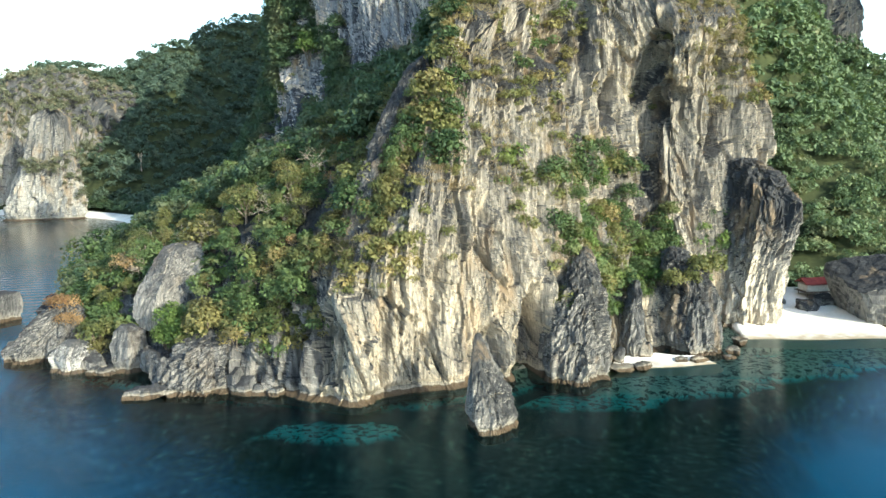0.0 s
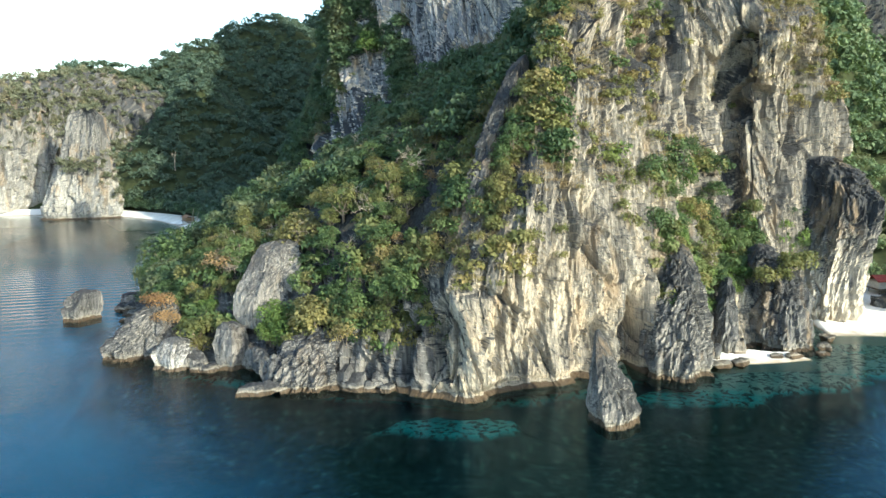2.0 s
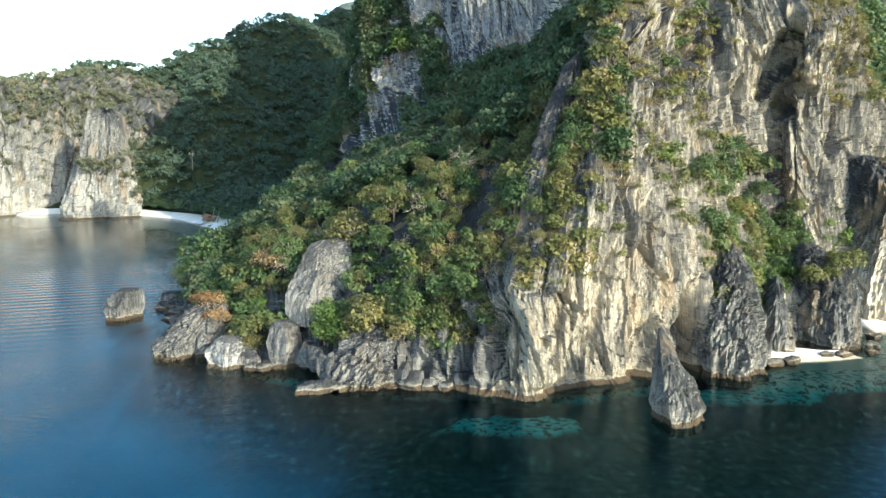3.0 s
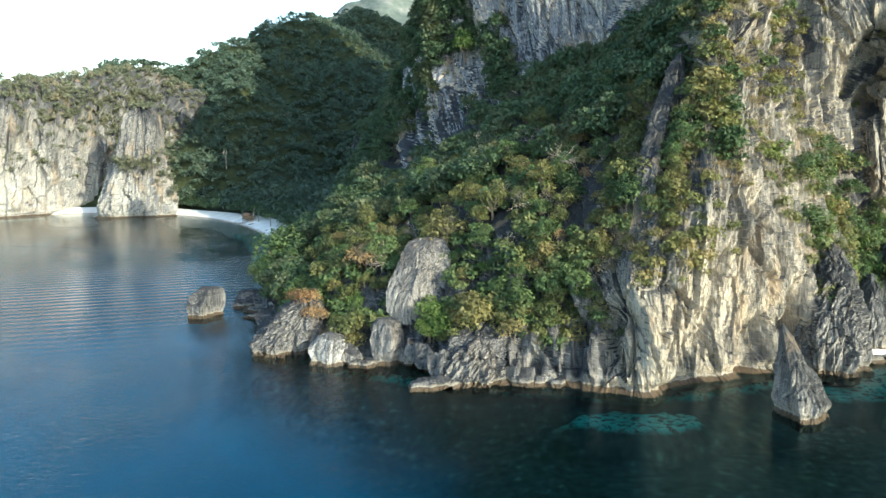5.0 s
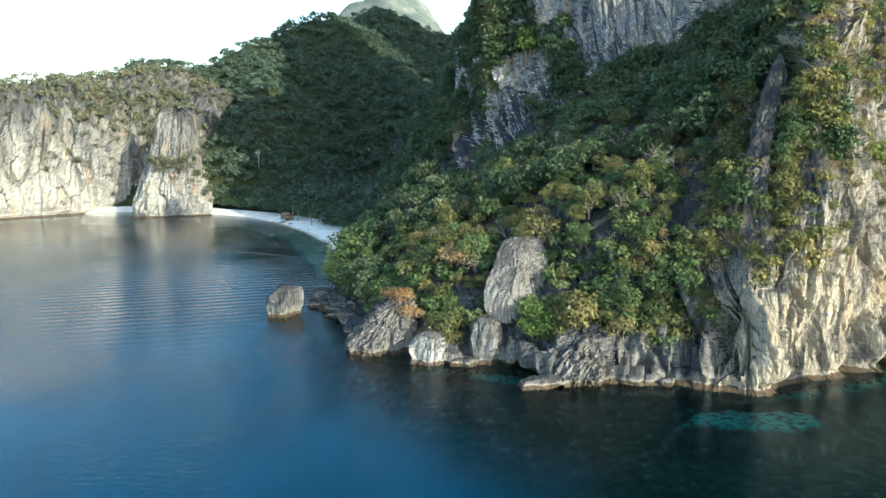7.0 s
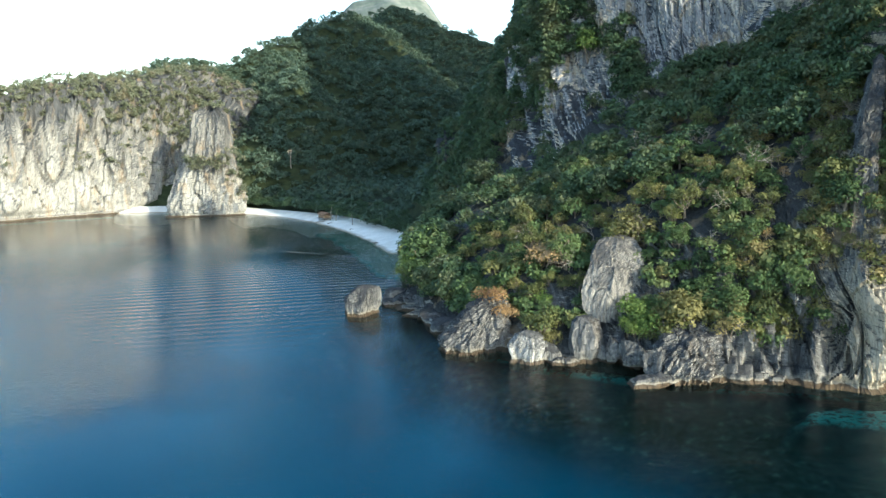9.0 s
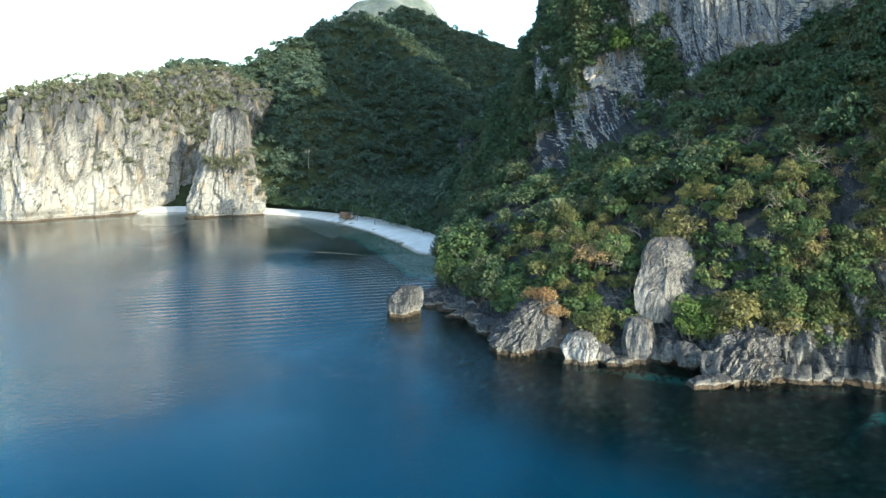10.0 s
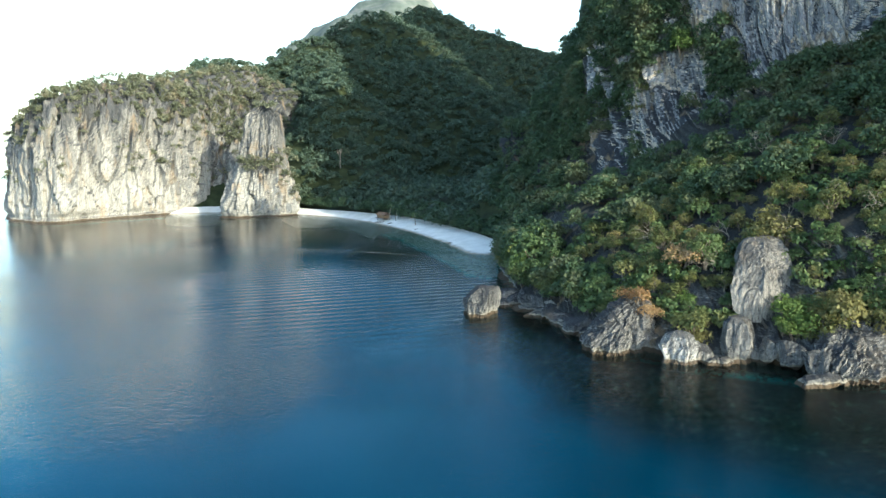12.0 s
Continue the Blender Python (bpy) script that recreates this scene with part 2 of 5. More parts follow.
def mountain_material():
    m, nt, bsdf = material("hazed_slopes", 0.95)
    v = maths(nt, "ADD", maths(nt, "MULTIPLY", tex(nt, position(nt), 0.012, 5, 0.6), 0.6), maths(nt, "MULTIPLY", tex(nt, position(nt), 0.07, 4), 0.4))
    # the haze of distance is painted into these grey-greens
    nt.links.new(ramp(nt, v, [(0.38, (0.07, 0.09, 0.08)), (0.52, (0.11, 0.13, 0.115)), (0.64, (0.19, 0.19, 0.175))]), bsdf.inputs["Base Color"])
    return m


MOUNTAIN = mountain_material()


def bark(name, a, b):
    m, nt, bsdf = material(name, 0.9)
    nt.links.new(ramp(nt, tex(nt, position(nt, (3, 3, 0.7)), 1.0, 4), [(0.35, a), (0.65, b)]), bsdf.inputs["Base Color"])
    return m


BARK = bark("bark", (0.10, 0.08, 0.06), (0.24, 0.20, 0.16))
BARK_PALE = bark("pale_dead_wood", (0.20, 0.165, 0.13), (0.36, 0.31, 0.25))


def sand_material():
    m, nt, bsdf = material("coral_sand", 0.95)
    v = maths(nt, "ADD", maths(nt, "MULTIPLY", tex(nt, position(nt), 0.25, 5), 0.6), maths(nt, "MULTIPLY", tex(nt, position(nt), 3.0, 4), 0.4))
    dry = ramp(nt, v, [(0.35, (0.62, 0.59, 0.53)), (0.6, (0.78, 0.75, 0.69))])
    damp = ramp(nt, maths(nt, "ADD", axis(nt, 2), maths(nt, "MULTIPLY", tex(nt, position(nt), 0.5, 3), 0.4)), grey((0.25, 1.0), (0.55, 0.0)))
    nt.links.new(mix(nt, damp, dry, (0.30, 0.25, 0.18)), bsdf.inputs["Base Color"])
    bump(nt, bsdf, v, 0.4, 0.2)
    return m


SAND = sand_material()


def ground_material():
    """Above the sea: leaf litter and soil. Below it: sand where it is shallow, dark reef, then the blue of deep water,
    painted on the bed by depth.
    """
    m, nt, bsdf = material("ground", 0.95)
    height = axis(nt, 2)
    soil = ramp(nt, tex(nt, position(nt), 0.35, 5), [(0.35, (0.018, 0.026, 0.010)), (0.65, (0.045, 0.055, 0.022))])
    spots = tex(nt, position(nt, (1, 1, 1)), 1.1, 5, 0.65, 0.3)
    wide = tex(nt, position(nt), 0.09, 4, 0.6)
    depth = maths(nt, "ADD", maths(nt, "MULTIPLY", height, -1.0), maths(nt, "MULTIPLY", maths(nt, "SUBTRACT", wide, 0.5), 1.6))
    reef = ramp(nt, tex(nt, position(nt), 0.8, 4, 0.65), [(0.35, (0.006, 0.011, 0.010)), (0.58, (0.022, 0.036, 0.03)), (0.72, (0.06, 0.11, 0.09))])
    bed = ramp(nt, maths(nt, "DIVIDE", depth, 4.0), grey((0.40, 0.0), (0.56, 1.0)))
    shallow = mix(nt, ramp(nt, spots, grey((0.49, 0.0), (0.57, 1.0))), ramp(nt, maths(nt, "DIVIDE", depth, 4.0), [(0.12, (0.38, 0.36, 0.26)), (0.34, (0.20, 0.27, 0.20)), (0.43, (0.06, 0.31, 0.26))]), (0.022, 0.036, 0.026))
    colour = mix(nt, bed, shallow, reef)
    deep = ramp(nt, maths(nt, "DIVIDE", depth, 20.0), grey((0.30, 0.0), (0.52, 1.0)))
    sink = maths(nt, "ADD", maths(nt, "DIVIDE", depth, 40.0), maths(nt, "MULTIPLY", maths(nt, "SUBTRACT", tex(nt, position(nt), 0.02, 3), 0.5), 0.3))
    # water scatter and mirrored sky are painted into the bed as this blue
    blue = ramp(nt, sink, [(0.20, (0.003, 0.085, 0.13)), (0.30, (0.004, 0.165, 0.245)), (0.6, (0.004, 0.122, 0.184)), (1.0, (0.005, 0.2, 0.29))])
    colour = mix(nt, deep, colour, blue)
    land = ramp(nt, height, grey((0.1, 0.0), (0.5, 1.0)))
    nt.links.new(mix(nt, land, colour, soil), bsdf.inputs["Base Color"])
    return m


GROUND = ground_material()


def water_material():
    """A clear tinted surface with wind ripples: it mirrors by Fresnel and shows the sea bed through the rest."""
    m, nt, bsdf = material("sea_water", 0.0)
    out = nt.nodes["Material Output"]
    clear, gloss = nt.nodes.new("ShaderNodeBsdfTransparent"), node(nt, "ShaderNodeBsdfGlossy", Roughness=0.06)
    clear.inputs[0].default_value = (0.60, 0.84, 0.80, 1)
    small = tex(nt, position(nt, (1.0, 1.5, 1.0), (0, 0, 25)), 0.8, 4, 0.65)
    long = tex(nt, position(nt, (0.10, 0.22, 1.0), (0, 0, 15)), 1.0, 3, 0.5)
    calm = ramp(nt, tex(nt, position(nt), 0.018, 3, 0.6), grey((0.35, 0.25), (0.65, 1.0)))
    gusts = []
    for spot, reach in (((-128, 128, 0), 62.0), ((-62, 86, 0), 44.0), ((-190, 150, 0), 70.0)):      # patches ruffled by the wind
        gust = nt.nodes.new("ShaderNodeVectorMath")
        gust.operation = "DISTANCE"
        gust.inputs[1].default_value = spot
        nt.links.new(position(nt), gust.inputs[0])
        gusts.append(ramp(nt, maths(nt, "ADD", maths(nt, "DIVIDE", gust.outputs["Value"], reach), maths(nt, "MULTIPLY", maths(nt, "SUBTRACT", tex(nt, position(nt), 0.04, 4, 0.6), 0.5), 1.4)), grey((0.2, 1.0), (1.0, 0.0))))
    breeze = maths(nt, "MAXIMUM", maths(nt, "MAXIMUM", gusts[0], gusts[1]), gusts[2])
    waves = nt.nodes.new("ShaderNodeTexWave")
    waves.wave_type, waves.bands_direction = "BANDS", "Y"
    waves.inputs["Scale"].default_value = 0.10
    waves.inputs["Distortion"].default_value = 2.6
    waves.inputs["Detail"].default_value = 2.0
    waves.inputs["Detail Scale"].default_value = 0.3
    nt.links.new(position(nt, (1, 1, 1), (0, 0, -14)), waves.inputs["Vector"])
    away = nt.nodes.new("ShaderNodeVectorMath")
    away.operation = "DISTANCE"
    away.inputs[1].default_value = (-112, 158, 0)
    nt.links.new(position(nt), away.inputs[0])
    train = ramp(nt, maths(nt, "ADD", maths(nt, "DIVIDE", away.outputs["Value"], 90.0), maths(nt, "MULTIPLY", tex(nt, position(nt), 0.03, 2), 0.5)), grey((0.35, 1.0), (0.8, 0.0)))
    h = maths(nt, "ADD", maths(nt, "MULTIPLY", maths(nt, "MULTIPLY", small, calm), maths(nt, "ADD", maths(nt, "MULTIPLY", breeze, 0.34), 0.10)), maths(nt, "MULTIPLY", long, 0.06))
    h = maths(nt, "ADD", h, maths(nt, "MULTIPLY", maths(nt, "MULTIPLY", waves.outputs["Fac"], train), 0.15))
    b = node(nt, "ShaderNodeBump", Strength=1.0, Distance=1.0)
    nt.links.new(h, b.inputs["Height"])
    fres = node(nt, "ShaderNodeFresnel", IOR=1.255)
    both = nt.nodes.new("ShaderNodeMixShader")
    nt.links.new(b.outputs[0], gloss.inputs["Normal"])
    nt.links.new(b.outputs[0], fres.inputs["Normal"])
    nt.links.new(fres.outputs[0], both.inputs[0])
    nt.links.new(ramp(nt, fres.outputs[0], [(0.05, (0.26, 0.66, 0.86)), (0.22, (1.0, 1.0, 1.0))]), gloss.inputs[0])
    nt.links.new(clear.outputs[0], both.inputs[1])
    nt.links.new(gloss.outputs[0], both.inputs[2])
    nt.links.new(both.outputs[0], out.inputs[0])
    return m


WATER = water_material()


# ---- the lie of the land ----
RIDGES = [   # (fall per metre, crest points)
    (0.62, [(-262, 385, 44), (-238, 412, 62), (-206, 476, 77), (-183, 500, 89), (-158, 517, 102), (-140, 532, 108), (-124, 580, 118), (-112, 627, 130), (-83, 627, 123), (-69, 627, 114), (-51, 627, 112), (-26, 627, 98), (-10, 627, 94), (60, 640, 88)]),
    (0.8, [(-183, 500, 80), (-150, 425, 66), (-152, 388, 46)]),
    (1.7, [(-30, 243, 84), (-34, 275, 90), (10, 268, 150)]),
    (1.9, [(10, 268, 150), (55, 275, 195), (115, 320, 140), (150, 345, 92), (180, 338, 60), (260, 390, 50)]),
    (8.0, [(-38, 262, 132), (0, 265, 160)]),
    # its height above the view is made up to shade the far hill
    (3.1, [(30, 346, 255), (54, 340, 280)]),
    (0.8, [(88, 203, 42), (150, 290, 58)]),
    (8.0, [(285, 214, 400), (292, 350, 420)]),      # an unseen massif, added inland of the cove to shade the far hill
]
SHORE = [(90, 118), (72, 122), (56, 122), (42, 114), (24, 110), (9, 98), (-13, 92), (-32, 96), (-56, 106), (-68, 117), (-77, 145), (-79, 195), (-97, 246), (-115, 282), (-153, 323), (-181, 312), (-187, 331), (-198, 337), (-208, 334), (-221, 325), (-251, 301), (-277, 314), (-285, 340)]


def to_line(x, y, points):
    """Distance from (x, y) to a line of (x, y, ...) points, and the line's own values at the nearest place."""
    best, at = np.full(np.shape(x), 1e9), np.zeros(np.shape(x))
    for a, b in zip(points, points[1:]):
        ax, ay, bx, by = a[0], a[1], b[0], b[1]
        t = np.clip(((x - ax) * (bx - ax) + (y - ay) * (by - ay)) / ((bx - ax) ** 2 + (by - ay) ** 2), 0, 1)
        d = np.hypot(x - ax - t * (bx - ax), y - ay - t * (by - ay))
        value = a[2] + t * (b[2] - a[2]) if len(a) > 2 else t
        at = np.where(d < best, value, at)
        best = np.minimum(best, d)
    return best, at


def inside_land(x, y):
    """True landward of the shore line (which runs from right to left in front of the land)."""
    poly = [(400, 118)] + SHORE + [(-285, 900), (400, 900)]
    odd = np.zeros(np.shape(x), bool)
    for (ax, ay), (bx, by) in zip(poly, poly[1:] + poly[:1]):
        odd ^= ((ay > y) != (by > y)) & (x < (bx - ax) * (y - ay) / ((by - ay) or 1e-9) + ax)
    return odd


def land(x, y):
    """Height of the ground: the ridges' flanks, or the sea bed."""
    x, y = np.asarray(x, float), np.asarray(y, float)
    h = np.full(x.shape, -20.0)
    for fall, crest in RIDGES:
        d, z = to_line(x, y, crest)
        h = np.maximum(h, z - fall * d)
    rough = fbm(np.stack([x * 0.02, y * 0.02, 0 * x], -1), 4) * 14
    h = h + rough * smooth(2, 30, h)
    far, _ = to_line(x, y, SHORE)
    land_side = inside_land(x, y)
    floor_in = np.where(x > 40, np.minimum(-0.9 + 0.06 * far, 3), np.minimum(np.minimum(-3.6 + 0.55 * far, -0.8 + 0.20 * far), 6))
    bed = -(3.6 + (0.34 + 0.5 * smooth(-34, -74, x + 22 * fbm(np.stack([x * 0.02, y * 0.02, 0 * x + 5], -1), 3)) * smooth(160, 130, y) * smooth(45, 12, far)) * far)
    for cx, cy, rx, ry, top in ((-14.5, 88.4, 11.0, 4.4, -1.65), (18, 98.5, 13, 4.0, -1.7), (30, 104.0, 15, 5.0, -1.0), (47, 111.5, 13, 6.0, -0.8), (64, 116.5, 20, 6.0, -1.0)):
        e = np.hypot((x - cx) / rx, (y - cy) / ry) + 0.6 * fbm(np.stack([x * 0.14, y * 0.2, 0 * x + cx], -1), 4)
        bed = np.maximum(bed, top - 3.6 * smooth(0.75, 1.35, e) - 40 * smooth(1.3, 3, e))
    d, _ = to_line(x, y, [(-79, 190), (-90, 226), (-99, 248), (-108, 267)])
    bed = np.maximum(bed, -0.2 - 0.16 * d - 3.0 * smooth(6, 13, d) - 40 * smooth(13, 50, d))
    shelf = np.hypot((x - 2) / 46, (y - 90) / 34) + 0.25 * fbm(np.stack([x * 0.03, y * 0.03, 0 * x], -1), 3)
    bed = np.maximum(bed, -5.2 - 11 * smooth(0.75, 1.3, shelf) - 40 * smooth(1.2, 2.2, shelf))
    bed = np.maximum(bed, -40)
    return np.where(land_side, np.maximum(h, floor_in), np.minimum(bed, -0.25))


def ground_axis(stretches, reach):
    """Grid lines in stretches of (start, step), finest near the shore, then ever wider out to the horizon."""
    mid = np.concatenate([np.arange(a, b, step) for (a, step), (b, _) in zip(stretches, stretches[1:])])
    out = reach * (np.linspace(0, 1, 14)[1:] ** 2.2)
    return np.concatenate([mid[0] - out[::-1], mid, mid[-1] + out])


gx, gy = ground_axis([(-330, 5.0), (-100, 1.6), (100, 5.0), (300, 0)], 3800), ground_axis([(10, 5.0), (60, 1.6), (150, 4.0), (640, 0)], 3500)
GX, GY = np.meshgrid(gx, gy, indexing="ij")
GZ = land(GX, GY)
GZ = np.where((GX < -330) | (GY < 12) | (GX > 300), np.minimum(GZ, -30), GZ)
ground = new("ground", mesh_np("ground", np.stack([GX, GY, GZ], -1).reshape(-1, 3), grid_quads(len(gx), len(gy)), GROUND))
tagged(ground, "wooded hill soil running down to a reef and deep sea bed", "ground", kind="structure")

sea = new("water", mesh_np("water", [(-4200, -3500, 0), (4200, -3500, 0), (4200, 4400, 0), (-4200, 4400, 0)], [(0, 1, 2, 3)], WATER))
tagged(sea, "calm deep blue sea with fine wind ripples", "sea", kind="structure")


# ---- the near headland, in sections from the cove round to the bay ----
SECTIONS = []


def section(*points):
    SECTIONS.append(points)


section((68, 154, -1), (68, 154, 6), (66, 153, 15), (64, 153, 28), (62, 154, 42), (60, 158, 54), (56, 175, 66), (48, 200, 66))
section((52, 140, -1), (52, 140, 10), (53, 140, 21), (54, 141, 32), (54.5, 143, 43), (53, 142, 54), (50, 160, 64), (44, 195, 66))
section((43, 124, -1), (42, 125, 8), (41, 128, 15), (40, 130.5, 24), (39, 132.5, 39), (40, 129.5, 51), (39, 150, 64), (36, 190, 66))
section((32, 114, -1), (31, 117, 7), (31, 123, 12), (33, 130, 21), (34, 135.5, 36), (32, 132, 53), (31, 145, 64), (30, 185, 66))
section((24, 112, -1), (24, 115, 5), (23, 118, 12), (21, 119, 22), (20, 121, 32), (20, 130, 52), (20, 140, 64), (20, 180, 66))
section((16, 104, -1), (16, 106, 6), (15, 108, 12), (14, 110, 22), (14, 112, 33), (13, 122, 52), (13, 134, 64), (12, 175, 66))
section((9, 102, -1), (8, 103, 8), (8, 102, 14), (7, 103, 23), (6, 107, 37), (7, 116, 52), (7, 128, 63), (4, 166, 78))
section((0, 98, -1), (0, 99, 7), (0, 99, 14), (0, 99, 22), (1, 102, 34), (1, 116, 53), (-1, 163, 52), (-1, 167, 86))
section((-8, 96, -1), (-8, 95, 8), (-8, 93, 16), (-5, 95, 25), (-3, 103, 36), (-3, 110, 43), (-8, 164.5, 49), (-8, 168.5, 88))
section((-13, 92, -1), (-14, 92, 8), (-15, 94, 14), (-13, 99, 21), (-9, 104, 30), (-6, 112, 39), (-16, 167, 46), (-17, 171, 88))
section((-20, 95, -1), (-20, 97, 6), (-21, 99, 12), (-22, 105, 19), (-20, 114, 27), (-15, 125, 34), (-24, 176, 45), (-25, 180, 88))
section((-29, 97, -1), (-29, 99, 5), (-29, 103, 11), (-29, 108, 18), (-31, 117, 22), (-30, 135, 29), (-32, 184, 40), (-34, 188, 84))
section((-38, 101, -1), (-38, 104, 4), (-38, 108, 9), (-39, 115, 14), (-41, 123, 17), (-42, 145, 23), (-41, 189, 31), (-44, 198, 74))
section((-47, 106, -1), (-47, 109, 3), (-48, 114, 7), (-50, 121, 12), (-53, 132, 13), (-53, 155, 18), (-51, 202, 25), (-51, 222, 56))
section((-58, 110, -1), (-58, 113, 2), (-58, 119, 6), (-60, 127, 9), (-62, 141, 11), (-62, 160, 16), (-58, 206, 23), (-56, 234, 42))
section((-67, 122, -1), (-66, 125, 2), (-66, 131, 5), (-67, 140, 7), (-69, 154, 8), (-69, 168, 11), (-64, 210, 18), (-61, 245, 38))
section((-76, 144, -1), (-75, 147, 2), (-74, 151, 5), (-74, 157, 6), (-75, 166, 7), (-75, 178, 7), (-68, 222, 14), (-66, 258, 34))
section((-79, 178, -1), (-78, 180, 2), (-78, 182, 3), (-77, 185, 4), (-76, 192, 5), (-75, 200, 6), (-70, 235, 12), (-70, 270, 32))
section((-70, 200, -1), (-69, 204, 2), (-68, 208, 4), (-68, 212, 6), (-68, 220, 8), (-68, 230, 10), (-67, 250, 18), (-68, 285, 34))


def loft(sections, step_u, step_v):
    K = np.asarray(sections, float)
    lu = np.linalg.norm(np.diff(K, axis=0), axis=-1)[:, :6].mean(1)
    lv = np.linalg.norm(np.diff(K, axis=1), axis=-1).mean(0)
    tu, tv = even(lu, step_u), even(lv, step_v)
    P = spline(K, tu)
    return spline(P.transpose(1, 0, 2), tv).transpose(1, 0, 2), tu, tv


def weather(P, N, amount, big=1.0, lean=0.14, seed=0.0, along=None):
    """Karst relief: buttresses, flutes that run down the face, blocks, cracks and pitting. Returns how far each point moves out."""
    steep = smooth(0.80, 0.40, np.abs(N[..., 2])) * amount
    S = P + seed
    z = S[..., 2]
    warp = gnoise(S * 0.12) * 0.45 + gnoise(S * np.array([0.5, 0.5, 0.12])) * 0.12
    x, y = S[..., 0] - lean * P[..., 2] + warp, S[..., 1] + warp * 0.6
    if along is not None:      # distance along the face, so that the flutes run straight down it
        x, y = along + seed - lean * P[..., 2] + warp, 0.1 * S[..., 1]

    def grain(f, g, shift=0.0):
        return gnoise(np.stack([x * f + shift, y * f, z * g], -1))

    fluted = smooth(-0.24, 0.20, gnoise(S * np.array([0.075, 0.075, 0.05]) + 17))      # fluted in some places, broken into blocks in others
    fine = 0.22 + 0.78 * fluted
    d = grain(0.10, 0.035) * 4.4 * big
    d = d + (flakes(S * np.array([0.36, 0.36, 0.15])) * 1.2 + flakes(S * np.array([0.9, 0.9, 0.34])) * 0.32) * (1 - fluted)
    d = d - 2.8 * smooth(0.20, 0.42, grain(0.10, 0.055, 71)) * smooth(16, 26, P[..., 2])
    d = d + flakes(np.stack([x * 0.34, y * 0.34, z * 0.06], -1)) * 1.7
    d = d + flakes(np.stack([x * 0.95, y * 0.95, z * 0.11], -1)) * 0.85 * fine
    d = d + flakes(np.stack([x * 2.1, y * 2.1, z * 0.26], -1)) * 0.36 * fine
    d = d + (np.abs(grain(0.17, 0.028, 5)) - 0.2) * 2.7
    d = d + (np.abs(grain(0.42, 0.03, 9)) - 0.2) * 1.1 * fine
    d = d - (np.abs(grain(0.85, 0.05, 13)) - 0.2) * 0.8
    d = d + (np.abs(grain(1.5, 0.08, 21)) - 0.2) * 0.6 * fine
    ledge = z * 0.13 + grain(0.12, 0.05, 31) * 2.4
    d = d + (ledge - np.floor(ledge) - 0.5) * 0.25 * smooth(-0.1, 0.3, grain(0.09, 0.09, 44))
    d = d + (np.abs(gnoise(np.stack([x * 2.6, y * 2.6, z * 0.5], -1))) - 0.2) * 0.42
    crack = np.abs(grain(0.16, 0.045, 61))
    d = d - 1.0 * smooth(0.035, 0.0, crack)
    d = d * (0.12 + 0.88 * steep) * (0.3 + 0.7 * smooth(0.0, 3.5, P[..., 2]))
    notch = np.exp(-((P[..., 2] - 0.9) / 0.7) ** 2) * 0.9 - np.exp(-((P[..., 2] + 0.3) / 0.4) ** 2) * 0.35
    return d - notch * steep + fbm(S * 1.1, 2) * 0.10 * amount


# hollows (inwards) and noses (outwards) of the sea face: centre, half width, half height, depth
FORMS = [((34.8, 133, 47), 1.5, 8.0, -4.2), ((36.2, 133, 40), 1.0, 3.5, -3.0), ((39.6, 131, 46.5), 2.6, 5.5, 3.4), ((38.4, 131, 40.4), 2.2, 1.4, -2.4), ((26.0, 128, 39), 1.5, 4.6, -3.2), ((18.0, 119, 33), 1.1, 1.0, -3.0),
         ((48.5, 139, 35), 1.5, 5.0, -3.6), ((44.0, 137, 27), 1.2, 7.0, -2.2), ((11.0, 104, 5), 2.3, 7.5, -5.0), ((-9.0, 94, 8), 0.9, 8.0, -1.6), ((-2.5, 97, 11), 1.0, 6.5, -1.4), ((4.5, 99, 4.0), 2.2, 4.2, -2.2), ((8.0, 108, 44), 1.0, 6.0, -2.4),
         ((14.0, 114, 45), 1.2, 7.0, -2.4), ((22.5, 126, 47), 1.3, 6.0, 2.6), ((29.5, 131, 30), 2.0, 10.0, 1.8), ((3.0, 101, 26), 1.6, 8.0, 1.6), ((-17.5, 95, 7), 0.9, 6.0, -1.8), ((-20.5, 96, 6), 1.0, 5.0, -2.0), ((-27.0, 98, 2.5), 1.2, 2.5, -2.4)]


def formed(P):
    """How far each point of a face moves out for the named hollows and noses."""
    d = np.zeros(P.shape[:2])
    for (x, y, z), w, h, depth in FORMS:
        lean = 0.14 * (P[..., 2] - z)
        e = np.hypot((P[..., 0] - x - lean) / w, (P[..., 2] - z) / h) + 0.35 * gnoise(P * 0.5)
        d = d + depth * smooth(1.25, 0.55, e) * smooth(16, 8, np.abs(P[..., 1] - y))
    return d


HP, HU, HV = loft(SECTIONS, [0.26] + [0.20] * 9 + [0.38] * 3 + [0.55] * 5, [0.22] * 4 + [0.3, 0.5, 0.42])
HN = -grid_normals(HP)
if HN[len(HU) // 2, 20, 1] > 0:
    HN = -HN
def run(P, j0, j1):
    """Distance along a lofted face, from section to section, at every point of it."""
    step = np.linalg.norm(np.diff(P[:, j0:j1].mean(1), axis=0), axis=1)
    return np.concatenate([[0], np.cumsum(step)])[:, None] + np.zeros(P.shape[:2])


HD = weather(HP, HN, 1.0, along=run(HP, 0, len(HV) * 2 // 3))
HP = HP + HN * (HD + formed(HP))[..., None]
HN = grid_normals(HP)
if HN[len(HU) // 2, 20, 1] > 0:
    HN = -HN
headland = tagged(new("headland"), "steep fluted limestone headland with wooded flank rising from the sea", "cliff")


